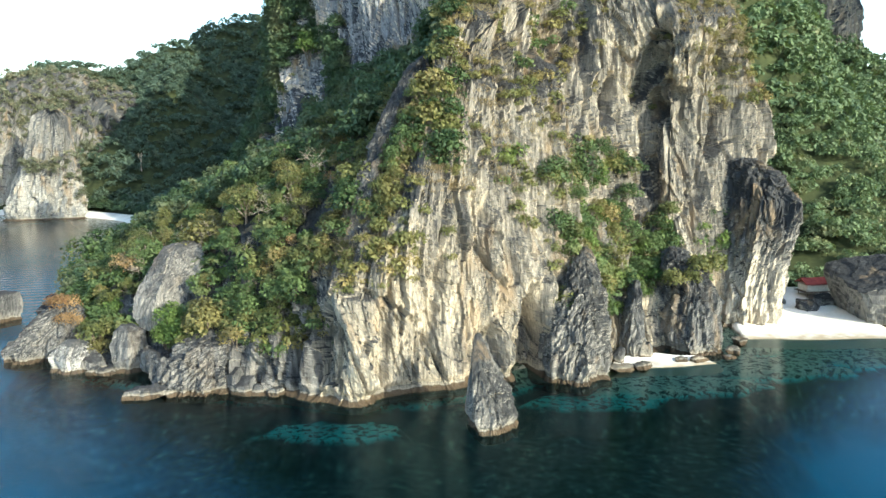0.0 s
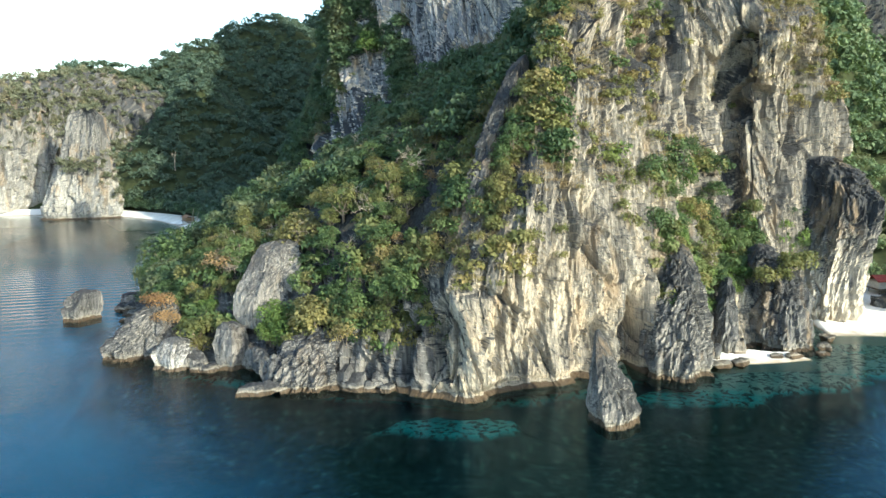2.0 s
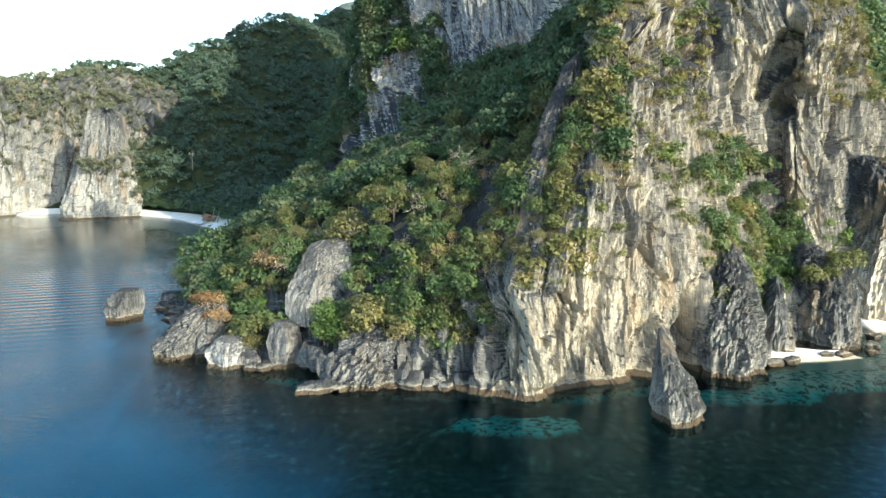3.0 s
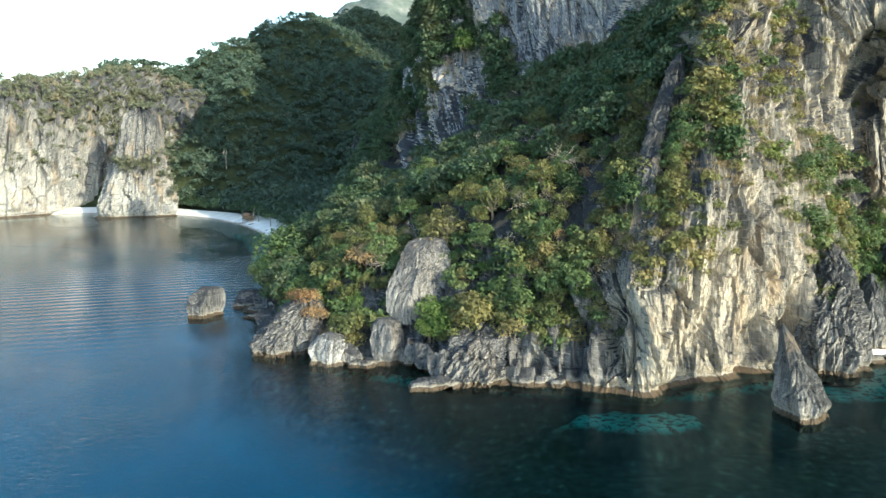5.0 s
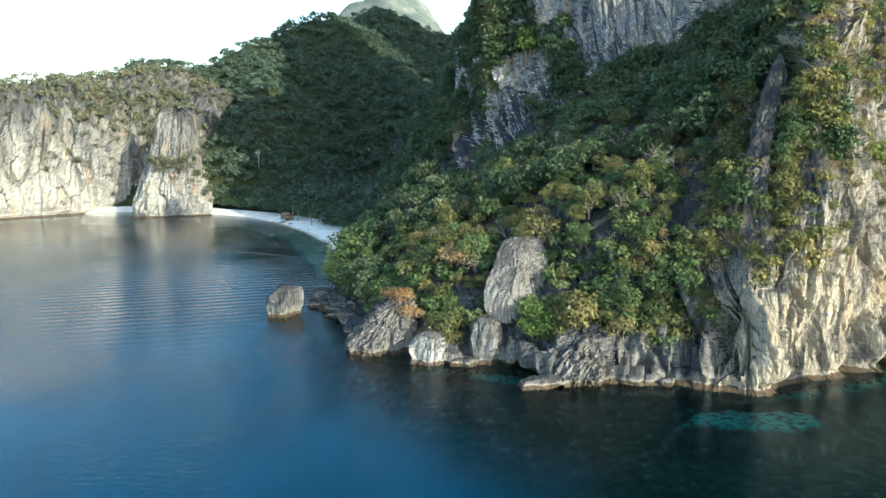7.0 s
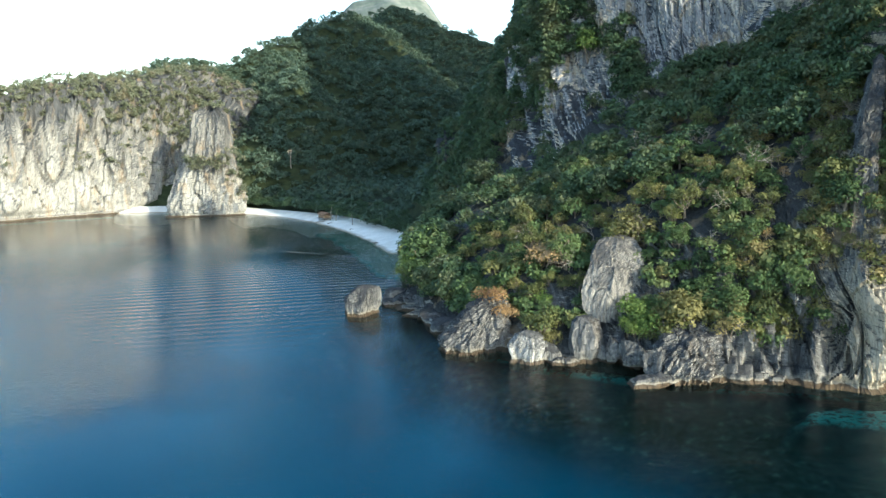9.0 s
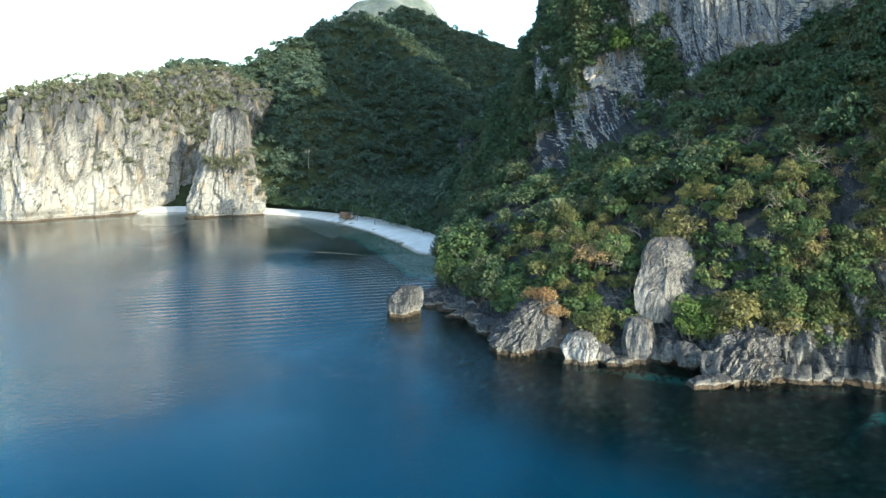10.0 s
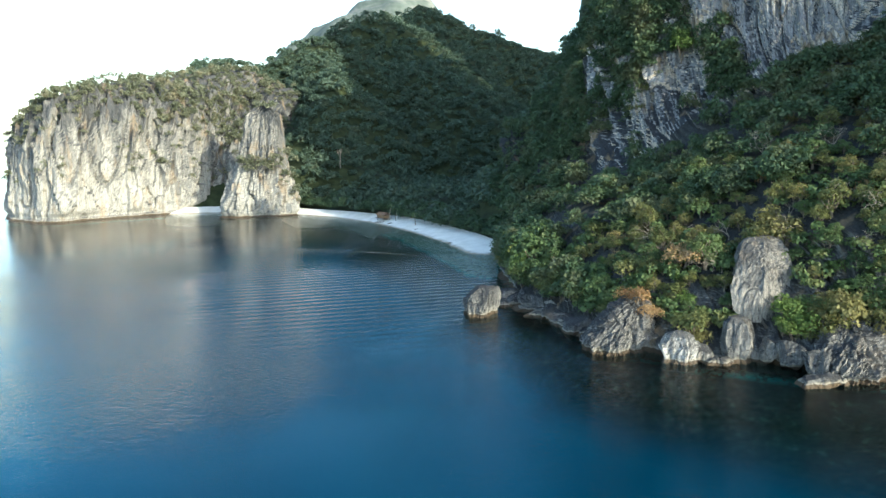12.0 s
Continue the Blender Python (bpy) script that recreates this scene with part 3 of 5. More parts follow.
def headland_part(name, i0, i1, j0, j1, material, label):
    cut = HP[i0:i1 + 1, j0:j1 + 1]
    ob = new(name, mesh_np(name, cut.reshape(-1, 3), grid_quads(cut.shape[0], cut.shape[1]), material, flat=True))
    ob.parent = headland
    tagged(ob, label)


iu, jv = (lambda u: int(np.searchsorted(HU, u))), (lambda v: int(np.searchsorted(HV, v)))
last_u, last_v = len(HU) - 1, len(HV) - 1
headland_part("cove_face", 0, iu(3.5), 0, last_v, ROCK, "grey and cream limestone wall above the cove")
headland_part("main_face", iu(3.5), iu(6.8), 0, last_v, ROCK, "cream and grey fluted limestone sea cliff")
headland_part("corner_face", iu(6.8), iu(9.75), 0, jv(5.9), ROCK, "cream limestone corner of the sea cliff")
# boulder grey in place of cream puts this wall's shade into its colour
headland_part("shore_face", iu(9.75), iu(13), 0, jv(2), ROCK_GREY, "low fluted limestone wall at the sea")
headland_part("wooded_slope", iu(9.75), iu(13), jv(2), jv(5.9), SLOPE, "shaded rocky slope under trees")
headland_part("upper_cliff", iu(6.8), iu(13), jv(5.9), last_v, ROCK_STREAK, "grey streaked cliff above the wooded slope")
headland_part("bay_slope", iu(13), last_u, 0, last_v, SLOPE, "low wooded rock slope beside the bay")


def on_headland(u, v):
    """Place and normal on the headland at section u, level v."""
    i, j = np.searchsorted(HU, u).clip(0, len(HU) - 1), np.searchsorted(HV, v).clip(0, len(HV) - 1)
    return HP[i, j], HN[i, j]


# ---- the far cape across the bay ----
SECTIONS_CAPE = []
for x, y, top, hill in ((-288, 345, 26, 38), (-281, 322, 35, 47), (-264, 305, 45, 56), (-250, 302, 50, 60), (-237, 312, 51, 63), (-222, 323, 46, 66), (-210, 331, 43, 68), (-203, 349, 34, 64), (-192, 356, 28, 58), (-176, 364, 18, 34)):
    SECTIONS_CAPE.append([(x, y, -1), (x + 0.5, y + 1, 8), (x + 1, y + 2, top * 0.5), (x + 2, y + 3.5, top * 0.8), (x + 4, y + 8, top), (x + 8, y + 32, top + (hill - top) * 0.5), (x + 14, y + 72, hill)])
CP, CU, CV = loft(SECTIONS_CAPE, 0.6, [0.7, 0.7, 0.7, 0.7, 1.5, 4])
CN = grid_normals(CP)
if CN[len(CU) // 2, 10, 1] > 0:
    CN = -CN
CP = CP + CN * (weather(CP * 0.5, CN, 1.0, 1.0, 0.05, 31.0, run(CP, 0, len(CV) // 2) * 0.5) * 1.5)[..., None]
brow = smooth(2.4, 3.6, CV) * smooth(6.6, 4.6, CV)
CP[..., 2] += brow[None, :] * ridged(np.stack([CP[..., 0] * 0.16, CP[..., 1] * 0.16, 0 * CP[..., 2]], -1), 3) * 7.0 - brow[None, :] * 8.5
CN = grid_normals(CP)
if CN[len(CU) // 2, 10, 1] > 0:
    CN = -CN
cape = tagged(new("far_cape"), "sunlit pale limestone cape across the bay with scrub on top", "cliff")
cut = int(np.searchsorted(CV, 4.0))
for name, lo, hi, label in (("cliff_face", 0, cut, "pale streaked cliff face"), ("cliff_top", cut, len(CV) - 1, "rough grey cliff top under scrub")):
    piece = CP[:, lo:hi + 1]
    ob = new(name, mesh_np(name, piece.reshape(-1, 3), grid_quads(piece.shape[0], piece.shape[1]), ROCK_FAR, flat=True))
    ob.parent = cape
    tagged(ob, label)


def tower(name, base, size, height, material, lean=(0.0, 0.0), taper=0.55, step=0.5, amount=0.8, seed=0.0, label="", category="rock", turn=0.0, power=0.8, crest=0.35):
    """A free-standing rock: an oval plan that narrows upwards and leans, with karst relief and a broken top."""
    nv, nu = max(10, int(height / step) + 4), max(24, int(math.pi * (size[0] + size[1]) / step))
    a = np.linspace(0, 2 * math.pi, nu, endpoint=False)[:, None]
    w = np.linspace(0, 1, nv)[None, :]
    shape = (1 - (1 - taper) * w ** power) * np.sqrt(np.maximum(1 - smooth(1 - crest, 1.0, w) ** 2 * 0.999, 0.0005))
    wob = 1 + 0.30 * gnoise(np.stack([np.cos(a) * 1.3 + 0 * w + seed, np.sin(a) * 1.3 + 0 * w, w * 1.6 + 0 * a], -1))
    square = (np.abs(np.cos(a)) ** 3 + np.abs(np.sin(a)) ** 3) ** (-1 / 3)
    lx, ly = np.cos(a) * size[0] * shape * wob * square, np.sin(a) * size[1] * shape * wob * square
    ct, st = math.cos(radians(turn)), math.sin(radians(turn))
    P = np.stack([base[0] + lx * ct - ly * st + lean[0] * w * height, base[1] + lx * st + ly * ct + lean[1] * w * height, base[2] + w * height * 1.0 + 0 * a], -1)
    N = np.stack([np.cos(a) * ct - np.sin(a) * st + 0 * w, np.cos(a) * st + np.sin(a) * ct + 0 * w, 0.2 + 0 * w + 0 * a], -1)
    d = weather(P, N * np.array([1, 1, 0]), 1.0, 0.25, lean[0], seed, ((a - math.pi / 2) % (2 * math.pi)) * (size[0] + size[1]) / 2 + 0 * w) * amount * np.minimum(1.0, 0.25 + 0.75 * shape)
    P = P + N * d[..., None]
    P[:, -1, :] = P[:, -1, :].mean(0)
    ob = new(name, mesh_np(name, P.reshape(-1, 3), grid_quads(nu, nv, True), material, flat=True))
    tagged(ob, label, category)
    return ob


def crag(name, rings, material, label, amount=0.55, step=0.3, seed=1, sides=7, lean=0.14):
    """A rock of its own shape: broken polygons (x, y, z, half width, half depth, turn) from the foot to the top, joined by flat faces, then weathered."""
    r = np.random.RandomState(int(seed))
    K = np.array(rings, float)
    tv = even(np.linalg.norm(np.diff(K[:, :3], axis=0), axis=1), step)
    R = np.stack([np.interp(tv, np.arange(len(K)), K[:, k]) for k in range(6)], 1)
    reach = max(K[:, 3].max(), K[:, 4].max())
    around = int(math.pi * 2 * reach / step)
    corner = np.linspace(0, 2 * math.pi, sides, endpoint=False) + r.uniform(-0.28, 0.28, sides)
    size = np.stack([r.uniform(0.88, 1.2, sides) for _ in range(len(K))])
    size = 0.6 * size + 0.4 * size.mean(0)
    a = np.linspace(0, 2 * math.pi, around, endpoint=False)
    outline = []
    for ring in size:
        cx, cy = np.cos(corner) * ring, np.sin(corner) * ring
        full = np.concatenate([corner, [corner[0] + 2 * math.pi]])
        way = (a - corner[0]) % (2 * math.pi) + corner[0]
        outline.append(np.stack([np.interp(way, full, np.append(cx, cx[0])), np.interp(way, full, np.append(cy, cy[0]))], -1))
    outline = np.stack(outline, 1)
    Q = np.stack([np.stack([np.interp(tv, np.arange(len(K)), outline[k, :, c]) for k in range(around)]) for c in (0, 1)], -1)
    lx, ly = Q[..., 0] * R[None, :, 3], Q[..., 1] * R[None, :, 4]
    ct, st = np.cos(np.radians(R[None, :, 5])), np.sin(np.radians(R[None, :, 5]))
    P = np.stack([R[None, :, 0] + lx * ct - ly * st, R[None, :, 1] + lx * st + ly * ct, R[None, :, 2] + 0 * lx], -1)
    N = np.stack([np.cos(a)[:, None] * ct - np.sin(a)[:, None] * st, np.cos(a)[:, None] * st + np.sin(a)[:, None] * ct, 0.15 + 0 * P[..., 2]], -1)
    slim = np.minimum(1.0, np.minimum(R[None, :, 3], R[None, :, 4]) / 2.2)
    W = P + seed * 3.7
    d = flakes(W * np.array([0.5, 0.5, 0.16])) * 0.9 + flakes(W * np.array([1.3, 1.3, 0.35])) * 0.5 + (np.abs(gnoise(np.stack([W[..., 0] * 1.1 - lean * W[..., 2], W[..., 1] * 1.1, W[..., 2] * 0.16], -1))) - 0.2) * 1.3
    d = d + (np.abs(gnoise(np.stack([W[..., 0] * 2.6 - lean * 2.6 * W[..., 2], W[..., 1] * 2.6, W[..., 2] * 0.35], -1))) - 0.2) * 0.6 - 0.45 * smooth(0.04, 0.0, np.abs(gnoise(W * np.array([0.3, 0.3, 0.10]) + 5)))
    foot = np.exp(-((P[..., 2] - 0.8) / 0.7) ** 2) * 0.6
    P = P + N * (d * amount * slim - foot * slim)[..., None]
    P[..., 2] += gnoise(P * 0.8 + seed) * 0.9 * amount * smooth(0.5, 1.0, tv / tv[-1])[None, :]
    P[:, -1, :] = P[:, -1, :].mean(0)
    ob = new(name, mesh_np(name, P.reshape(-1, 3), grid_quads(around, len(tv), True), material, flat=True))
    return tagged(ob, label, "rock")


def boulder(name, centre, size, material, cuts=9, seed=1, detail=5, rough=0.16, turn=(0, 0, 0), label="", bands=0.0, keep=0.78):
    """A broken block of limestone: a ball cut by planes, then grooved and pitted."""
    rng = np.random.RandomState(seed)
    bm = bmesh.new()
    bmesh.ops.create_icosphere(bm, subdivisions=detail, radius=1.0)
    V = np.array([v.co for v in bm.verts])
    V = V * 1.25
    sides = [np.eye(3)[k // 2] * (1 if k % 2 else -1) + rng.normal(size=3) * 0.22 for k in range(6)]
    for n in sides + [rng.normal(size=3) for _ in range(cuts)]:
        n /= np.linalg.norm(n)
        d = rng.uniform(keep - 0.12, keep + 0.14)
        over = np.maximum(V @ n - d, 0)
        V = V - over[:, None] * n
    V = V * np.asarray(size) / 2
    out = V / np.maximum(np.linalg.norm(V, axis=1, keepdims=True), 1e-6)
    W = V + seed * 3.7
    d = fbm(W * 0.45, 4) * rough * 2.0 + (np.abs(gnoise(W * np.array([1.3, 1.3, 0.25]))) - 0.2) * rough * 3.2 + (np.abs(gnoise(W * np.array([0.5, 0.5, 0.2]) + 3)) - 0.2) * rough * 3.0
    if bands:
        d = d + bands * np.sin(V[:, 0] * 5.0 + gnoise(W * 0.6) * 4)
    d = d + flakes(W * np.array([0.8, 0.8, 0.22])) * rough * 1.2 + flakes(W * np.array([2.0, 2.0, 0.5])) * rough * 0.4 + (np.abs(gnoise(W * np.array([3.0, 3.0, 0.4]))) - 0.2) * rough * 1.3
    crack = np.abs(gnoise(W * 0.38 + 5))
    d = d - rough * 2.2 * smooth(0.04, 0.0, crack)
    V = V + out * d[:, None]
    for v, co in zip(bm.verts, V):
        v.co = co
    for f in bm.faces:
        f.smooth = False
    me = bpy.data.meshes.new(name)
    bm.to_mesh(me)
    bm.free()
    me.materials.append(material)
    ob = new(name, me)
    ob.matrix_basis = pose(*centre, *turn)
    return tagged(ob, label, "rock")


# ---- rocks ----
tower("sea_pillar", (-170.5, 321, -1), (16.5, 9), 48, ROCK_FAR, (0.03, 0.12), 0.34, 0.6, 1.6, 3.0, "pale limestone stack with bushes standing before the far forest", turn=8, crest=0.16, power=1.0)
crag("rock_pinnacle", [(4.6, 86.0, -1.2, 3.0, 3.4, -14), (4.5, 85.8, 1.2, 3.5, 4.2, -14), (4.2, 86.4, 3.4, 2.9, 4.0, -16), (3.4, 87.4, 6.4, 1.6, 3.2, -18), (3.0, 88.2, 9.0, 0.8, 1.8, -20), (2.7, 88.7, 10.4, 0.2, 0.4, -20)], ROCK_FIN, "grey pointed limestone blade standing in shallow water", 0.55, 0.2, 33, 6)
crag("rock_tower", [(52.6, 134.0, -0.5, 5.6, 6.0, 8), (52.8, 134.2, 3.0, 5.4, 6.0, 8), (54.0, 135.0, 10.0, 5.8, 6.6, 8), (55.2, 135.2, 16.0, 6.2, 7.2, 8), (56.0, 135.8, 22.0, 5.9, 7.0, 6), (55.0, 137.2, 26.0, 4.8, 5.4, 4), (53.4, 138.2, 28.6, 2.6, 3.2, 2), (53.0, 138.4, 29.4, 0.8, 1.0, 0)], ROCK_LEAN, "leaning limestone tower, dark above and pale below, beside the cove", 1.0, 0.28, 24, 8)
crag("rock_buttress", [(38.0, 117.0, -1.0, 5.4, 5.2, 12), (38.0, 117.4, 3.0, 5.2, 5.2, 12), (37.6, 118.6, 8.0, 4.6, 5.0, 10), (37.0, 120.6, 12.0, 3.4, 4.6, 8), (36.4, 122.4, 14.6, 1.8, 3.0, 8), (36.2, 123.0, 15.6, 0.6, 1.0, 8)], ROCK_DARK, "dark weathered limestone buttress at the foot of the cliff", 0.95, 0.24, 35, 7)
crag("rock_buttress", [(17.0, 104.2, -1.0, 5.4, 5.6, -24), (17.2, 104.8, 3.0, 5.0, 5.6, -24), (17.8, 106.4, 8.0, 4.2, 5.2, -22), (18.8, 108.6, 12.5, 3.0, 4.8, -20), (19.4, 111.0, 16.0, 1.6, 3.6, -18), (19.6, 112.0, 17.4, 0.5, 1.0, -18)], ROCK_FIN, "grey limestone fin leaning against the cliff foot", 0.9, 0.24, 38, 6)
crag("rock_buttress", [(27.6, 112.6, -1.0, 2.0, 2.6, 10), (27.6, 113.4, 3.0, 1.8, 2.4, 10), (28.0, 114.6, 7.0, 1.5, 2.2, 10), (28.4, 115.8, 10.0, 0.9, 1.6, 10), (28.6, 116.2, 11.4, 0.3, 0.5, 10)], ROCK_DARK, "narrow dark limestone rib at the foot of the cliff", 0.6, 0.22, 41, 6)
# shaded wall left of the ridge; the shade is put into darker rock
crag("rock_rib", [(-11.4, 101.6, 20.0, 2.0, 4.4, -24), (-10.0, 103.8, 27.0, 2.0, 4.8, -24), (-7.8, 107.4, 34.0, 1.9, 4.8, -26), (-5.4, 110.4, 40.5, 1.6, 4.0, -28), (-4.2, 112.2, 44.0, 1.0, 2.4, -28), (-3.8, 112.8, 45.4, 0.3, 0.6, -28)], ROCK_DARK, "upright limestone wall along the edge of the ridge, darkened for its shade", 0.55, 0.25, 44, 6)
tower("rock_peak", (158, 322, 40), (15, 12), 66, ROCK, (0.0, 0.1), 0.6, 1.2, 1.6, 51.0, "grey limestone crag on the skyline above the forest")
# dark rock stands in for the shade this boulder lies in
boulder("boulder", (80, 135, 3.5), (23, 18, 19), ROCK_DARK, 8, 5, 5, 0.20, label="huge rounded boulder at the edge of a white beach, darkened for shade")
boulder("boulder", (66.5, 139, 1.6), (5, 4, 2.6), ROCK_DARK, 9, 6, 4, 0.12, label="low dark rock lying on white sand")
boulder("boulder", (70.5, 142, 1.8), (5.5, 4, 2.8), ROCK_DARK, 9, 7, 4, 0.12, label="low dark rock lying on white sand")
crag("standing_slab", [(-44.3, 110.8, 5.6, 2.2, 1.8, -14), (-44.1, 111.6, 7.4, 3.9, 3.0, -14), (-43.5, 112.8, 10.2, 4.7, 3.4, -14), (-42.7, 114.4, 13.2, 4.7, 3.4, -12), (-42.1, 116.0, 15.8, 4.1, 3.0, -12), (-41.6, 117.0, 17.3, 3.0, 2.1, -10), (-41.3, 117.4, 18.0, 1.0, 0.7, -10)], ROCK_SLAB, "tall grey limestone slab leaning back among bushes", 0.3, 0.16, 12, 5, 0.3)
crag("boulder", [(-47.8, 108.0, -0.8, 2.5, 2.1, 8), (-47.8, 108.0, 1.0, 2.7, 2.3, 8), (-47.8, 108.2, 4.0, 2.6, 2.2, 8), (-48.0, 108.6, 6.0, 2.1, 1.8, 8), (-48.0, 108.8, 6.9, 0.9, 0.8, 8)], ROCK_GREY, "split grey block under a standing slab", 0.35, 0.15, 14, 5)
boulder("boulder", (-44.2, 106.2, 2.0), (2.4, 3.2, 4.8), ROCK_GREY, 8, 15, 4, 0.10, (0, 20, 0), "narrow grey slab leaning on its neighbour", 0.0, 0.8)
boulder("boulder", (-41.6, 103.6, 2.2), (4.4, 4.4, 4.8), ROCK_GREY, 8, 16, 4, 0.14, (0, 12, 0), "rounded grey limestone block on the shore")
crag("boulder", [(-34.6, 100.4, -1.0, 5.4, 4.2, 8), (-34.4, 100.6, 1.2, 6.0, 4.8, 8), (-34.0, 101.6, 3.6, 5.4, 4.6, 10), (-33.6, 102.8, 6.0, 4.2, 3.8, 12), (-33.4, 103.8, 7.2, 2.4, 2.2, 12), (-33.4, 104.2, 7.6, 0.8, 0.8, 12)], ROCK_GREY, "broad folded grey boulder with pale foot in the sea", 1.0, 0.18, 18, 8, 0.6)
boulder("boulder", (-39.0, 100.4, 1.8), (5.5, 5.0, 5.0), ROCK_GREY, 9, 19, 5, 0.22, (0, 10, 0), "folded grey boulder at the water's edge")
boulder("boulder", (-41.0, 96.6, 0.45), (6.4, 3.0, 2.3), ROCK_GREY, 8, 21, 5, 0.10, (0, -8, 8), "flat banded rock lying in the water", 0.07, 0.85)
crag("boulder", [(-56.2, 108.6, -1.0, 3.1, 2.4, 10), (-56.2, 108.6, 0.8, 3.5, 2.8, 10), (-56.3, 108.8, 2.4, 3.3, 2.6, 12), (-56.5, 109.2, 3.8, 2.0, 1.8, 14), (-56.6, 109.4, 4.6, 0.7, 0.6, 14)], ROCK_WHITE, "grey boulder splashed white on top", 0.4, 0.16, 23, 7)
crag("boulder", [(-64.4, 115.4, -1.0, 6.0, 4.2, 16), (-64.4, 115.6, 1.2, 6.3, 4.6, 16), (-63.2, 116.4, 4.0, 5.0, 4.2, 14), (-61.8, 117.2, 6.6, 3.2, 3.2, 12), (-61.2, 117.6, 8.0, 1.4, 1.5, 12), (-61.0, 117.8, 8.5, 0.5, 0.5, 12)], ROCK_GREY, "sloping ribbed grey boulder with a dry bush on top", 0.8, 0.18, 25, 7, 0.9)
crag("islet_rock", [(-85.2, 139.4, -1.0, 3.3, 2.8, 10), (-85.6, 139.4, 0.6, 3.9, 3.2, 10), (-85.4, 139.4, 2.4, 3.9, 3.0, 8), (-84.8, 139.6, 4.2, 3.4, 2.6, 6), (-84.2, 139.8, 5.2, 2.4, 1.8, 6), (-84.0, 139.8, 5.6, 0.9, 0.7, 6)], ROCK_GREY, "grey islet rock with a white foot standing in the bay", 0.45, 0.16, 52, 5)
for k, (x, y, w, h) in enumerate(((-52.2, 106.6, 2.6, 1.2), (-50.4, 106.2, 2.4, 1.0), (-52.8, 108.0, 3.0, 2.6), (-80.4, 146.6, 3.6, 1.6), (-77.6, 146.0, 2.6, 1.1), (-79.8, 149.8, 4.6, 3.4), (-73.6, 140.2, 3.4, 1.3), (-71.6, 134.4, 4.2, 1.5), (-69.6, 128.4, 4.6, 2.0), (-67.6, 123.4, 4.0, 1.6), (-76.2, 142.6, 5.0, 0.9), (-74.0, 138.0, 5.6, 1.0), (-78.4, 148.0, 4.4, 2.8), (-75.8, 146.6, 4.6, 3.4), (-72.8, 143.2, 4.8, 3.0), (-70.6, 131.2, 5.2, 2.6), (-69.4, 125.8, 5.0, 3.0), (-72.4, 136.6, 5.0, 2.4), (-70.8, 139.6, 5.4, 4.2),
                                  (-28.4, 97.8, 3.4, 2.6), (-25.6, 97.6, 2.6, 1.6), (-23.6, 96.8, 2.4, 1.4), (-37.6, 96.8, 1.8, 1.0), (-30.0, 98.8, 3.2, 3.6), (21.6, 107.8, 2.4, 1.4), (24.4, 106.4, 3.4, 0.9), (27.6, 107.0, 2.6, 1.2), (24.6, 109.6, 2.2, 2.6), (28.6, 112.6, 3.4, 3.0), (34.0, 109.6, 2.0, 0.9), (36.6, 109.8, 2.6, 1.0), (43.6, 114.6, 2.6, 1.1), (46.6, 119.6, 2.6, 1.2), (41.4, 111.2, 1.8, 0.7), (62.6, 144.0, 4.0, 3.0), (59.6, 139.0, 3.0, 1.6))):
    boulder("shore_rock", (x, y, h * 0.22), (w * 1.25, w * 0.95, h * 1.5), ROCK_GREY if x < 0 else ROCK_DARK, 8, 60 + k, 4, 0.09, (0, 0, 37 * k), "small grey limestone rock at the water's edge")["group"] = "shore rocks"


# ---- beaches ----
def beach(name, water_line, back_line, label, rise=1.0, under=1.0):
    n = len(water_line)
    a, b = np.array(water_line, float), np.array(back_line, float)
    t = np.linspace(0, n - 1, 12 * n)
    A, B = spline(a, t), spline(b, t)
    rows = []
    inland = (B - A) / np.linalg.norm(B - A, axis=1, keepdims=True)
    for metres, z in ((-7.5, -5.5), (-4, -1.9), (-1.8, -0.4), (0, 0.04)):
        rows.append(np.concatenate([A + inland * metres * under, np.full((len(t), 1), z)], 1))
    for f, z in ((0.2, 0.35), (0.5, 0.85), (0.8, 1.25), (1.0, 1.5), (1.4, 2.1)):
        rows.append(np.concatenate([A + (B - A) * f, np.full((len(t), 1), z * rise)], 1))
    P = np.stack(rows, 1)
    w = np.linspace(0, 1, len(t))[:, None]
    ends = smooth(0.0, 0.14, w) * smooth(1.0, 0.86, w)
    P[..., 2] = P[..., 2] * ends - 5.0 * (1 - ends)
    P[..., 2] += gnoise(P * np.array([0.2, 0.2, 0])) * 0.18
    P[..., :2] += (gnoise(P * np.array([0.15, 0.15, 0]) + 7) * 1.2)[..., None] * np.array([0.6, 0.8])
    return tagged(new(name, mesh_np(name, P.reshape(-1, 3), grid_quads(len(t), len(rows)), SAND)), label, "beach", kind="structure")


BEACH_BACK = [(-70, 196), (-80, 224), (-90, 250), (-110, 287), (-134, 311), (-156, 326), (-174, 336)]
beach("beach", [(-78, 182), (-88, 220), (-97, 245), (-115, 280), (-135, 306), (-156, 321), (-175, 330)], BEACH_BACK, "curved white coral sand beach below the forest", 1.0, 0.55)
beach("beach", [(45, 121), (52, 122.5), (60, 121.5), (68, 122), (78, 121)], [(48, 135), (55, 141), (63, 149), (72, 149), (84, 146)], "small white sand cove between limestone rocks")
beach("beach", [(20, 107), (25, 106.6), (31, 107.6), (36, 108.0), (42, 110)], [(22, 109.6), (27, 110.4), (31, 111.4), (35, 110.4), (40, 111.4)], "patch of pale sand and rubble at the cliff foot", 0.26, 0.35)
beach("beach", [(-186, 331), (-198, 332), (-207, 330.5), (-216, 327.5)], [(-186, 337), (-198, 338), (-206, 336), (-213, 332)], "thin strip of white sand under the far cliff", 1.0, 0.25)


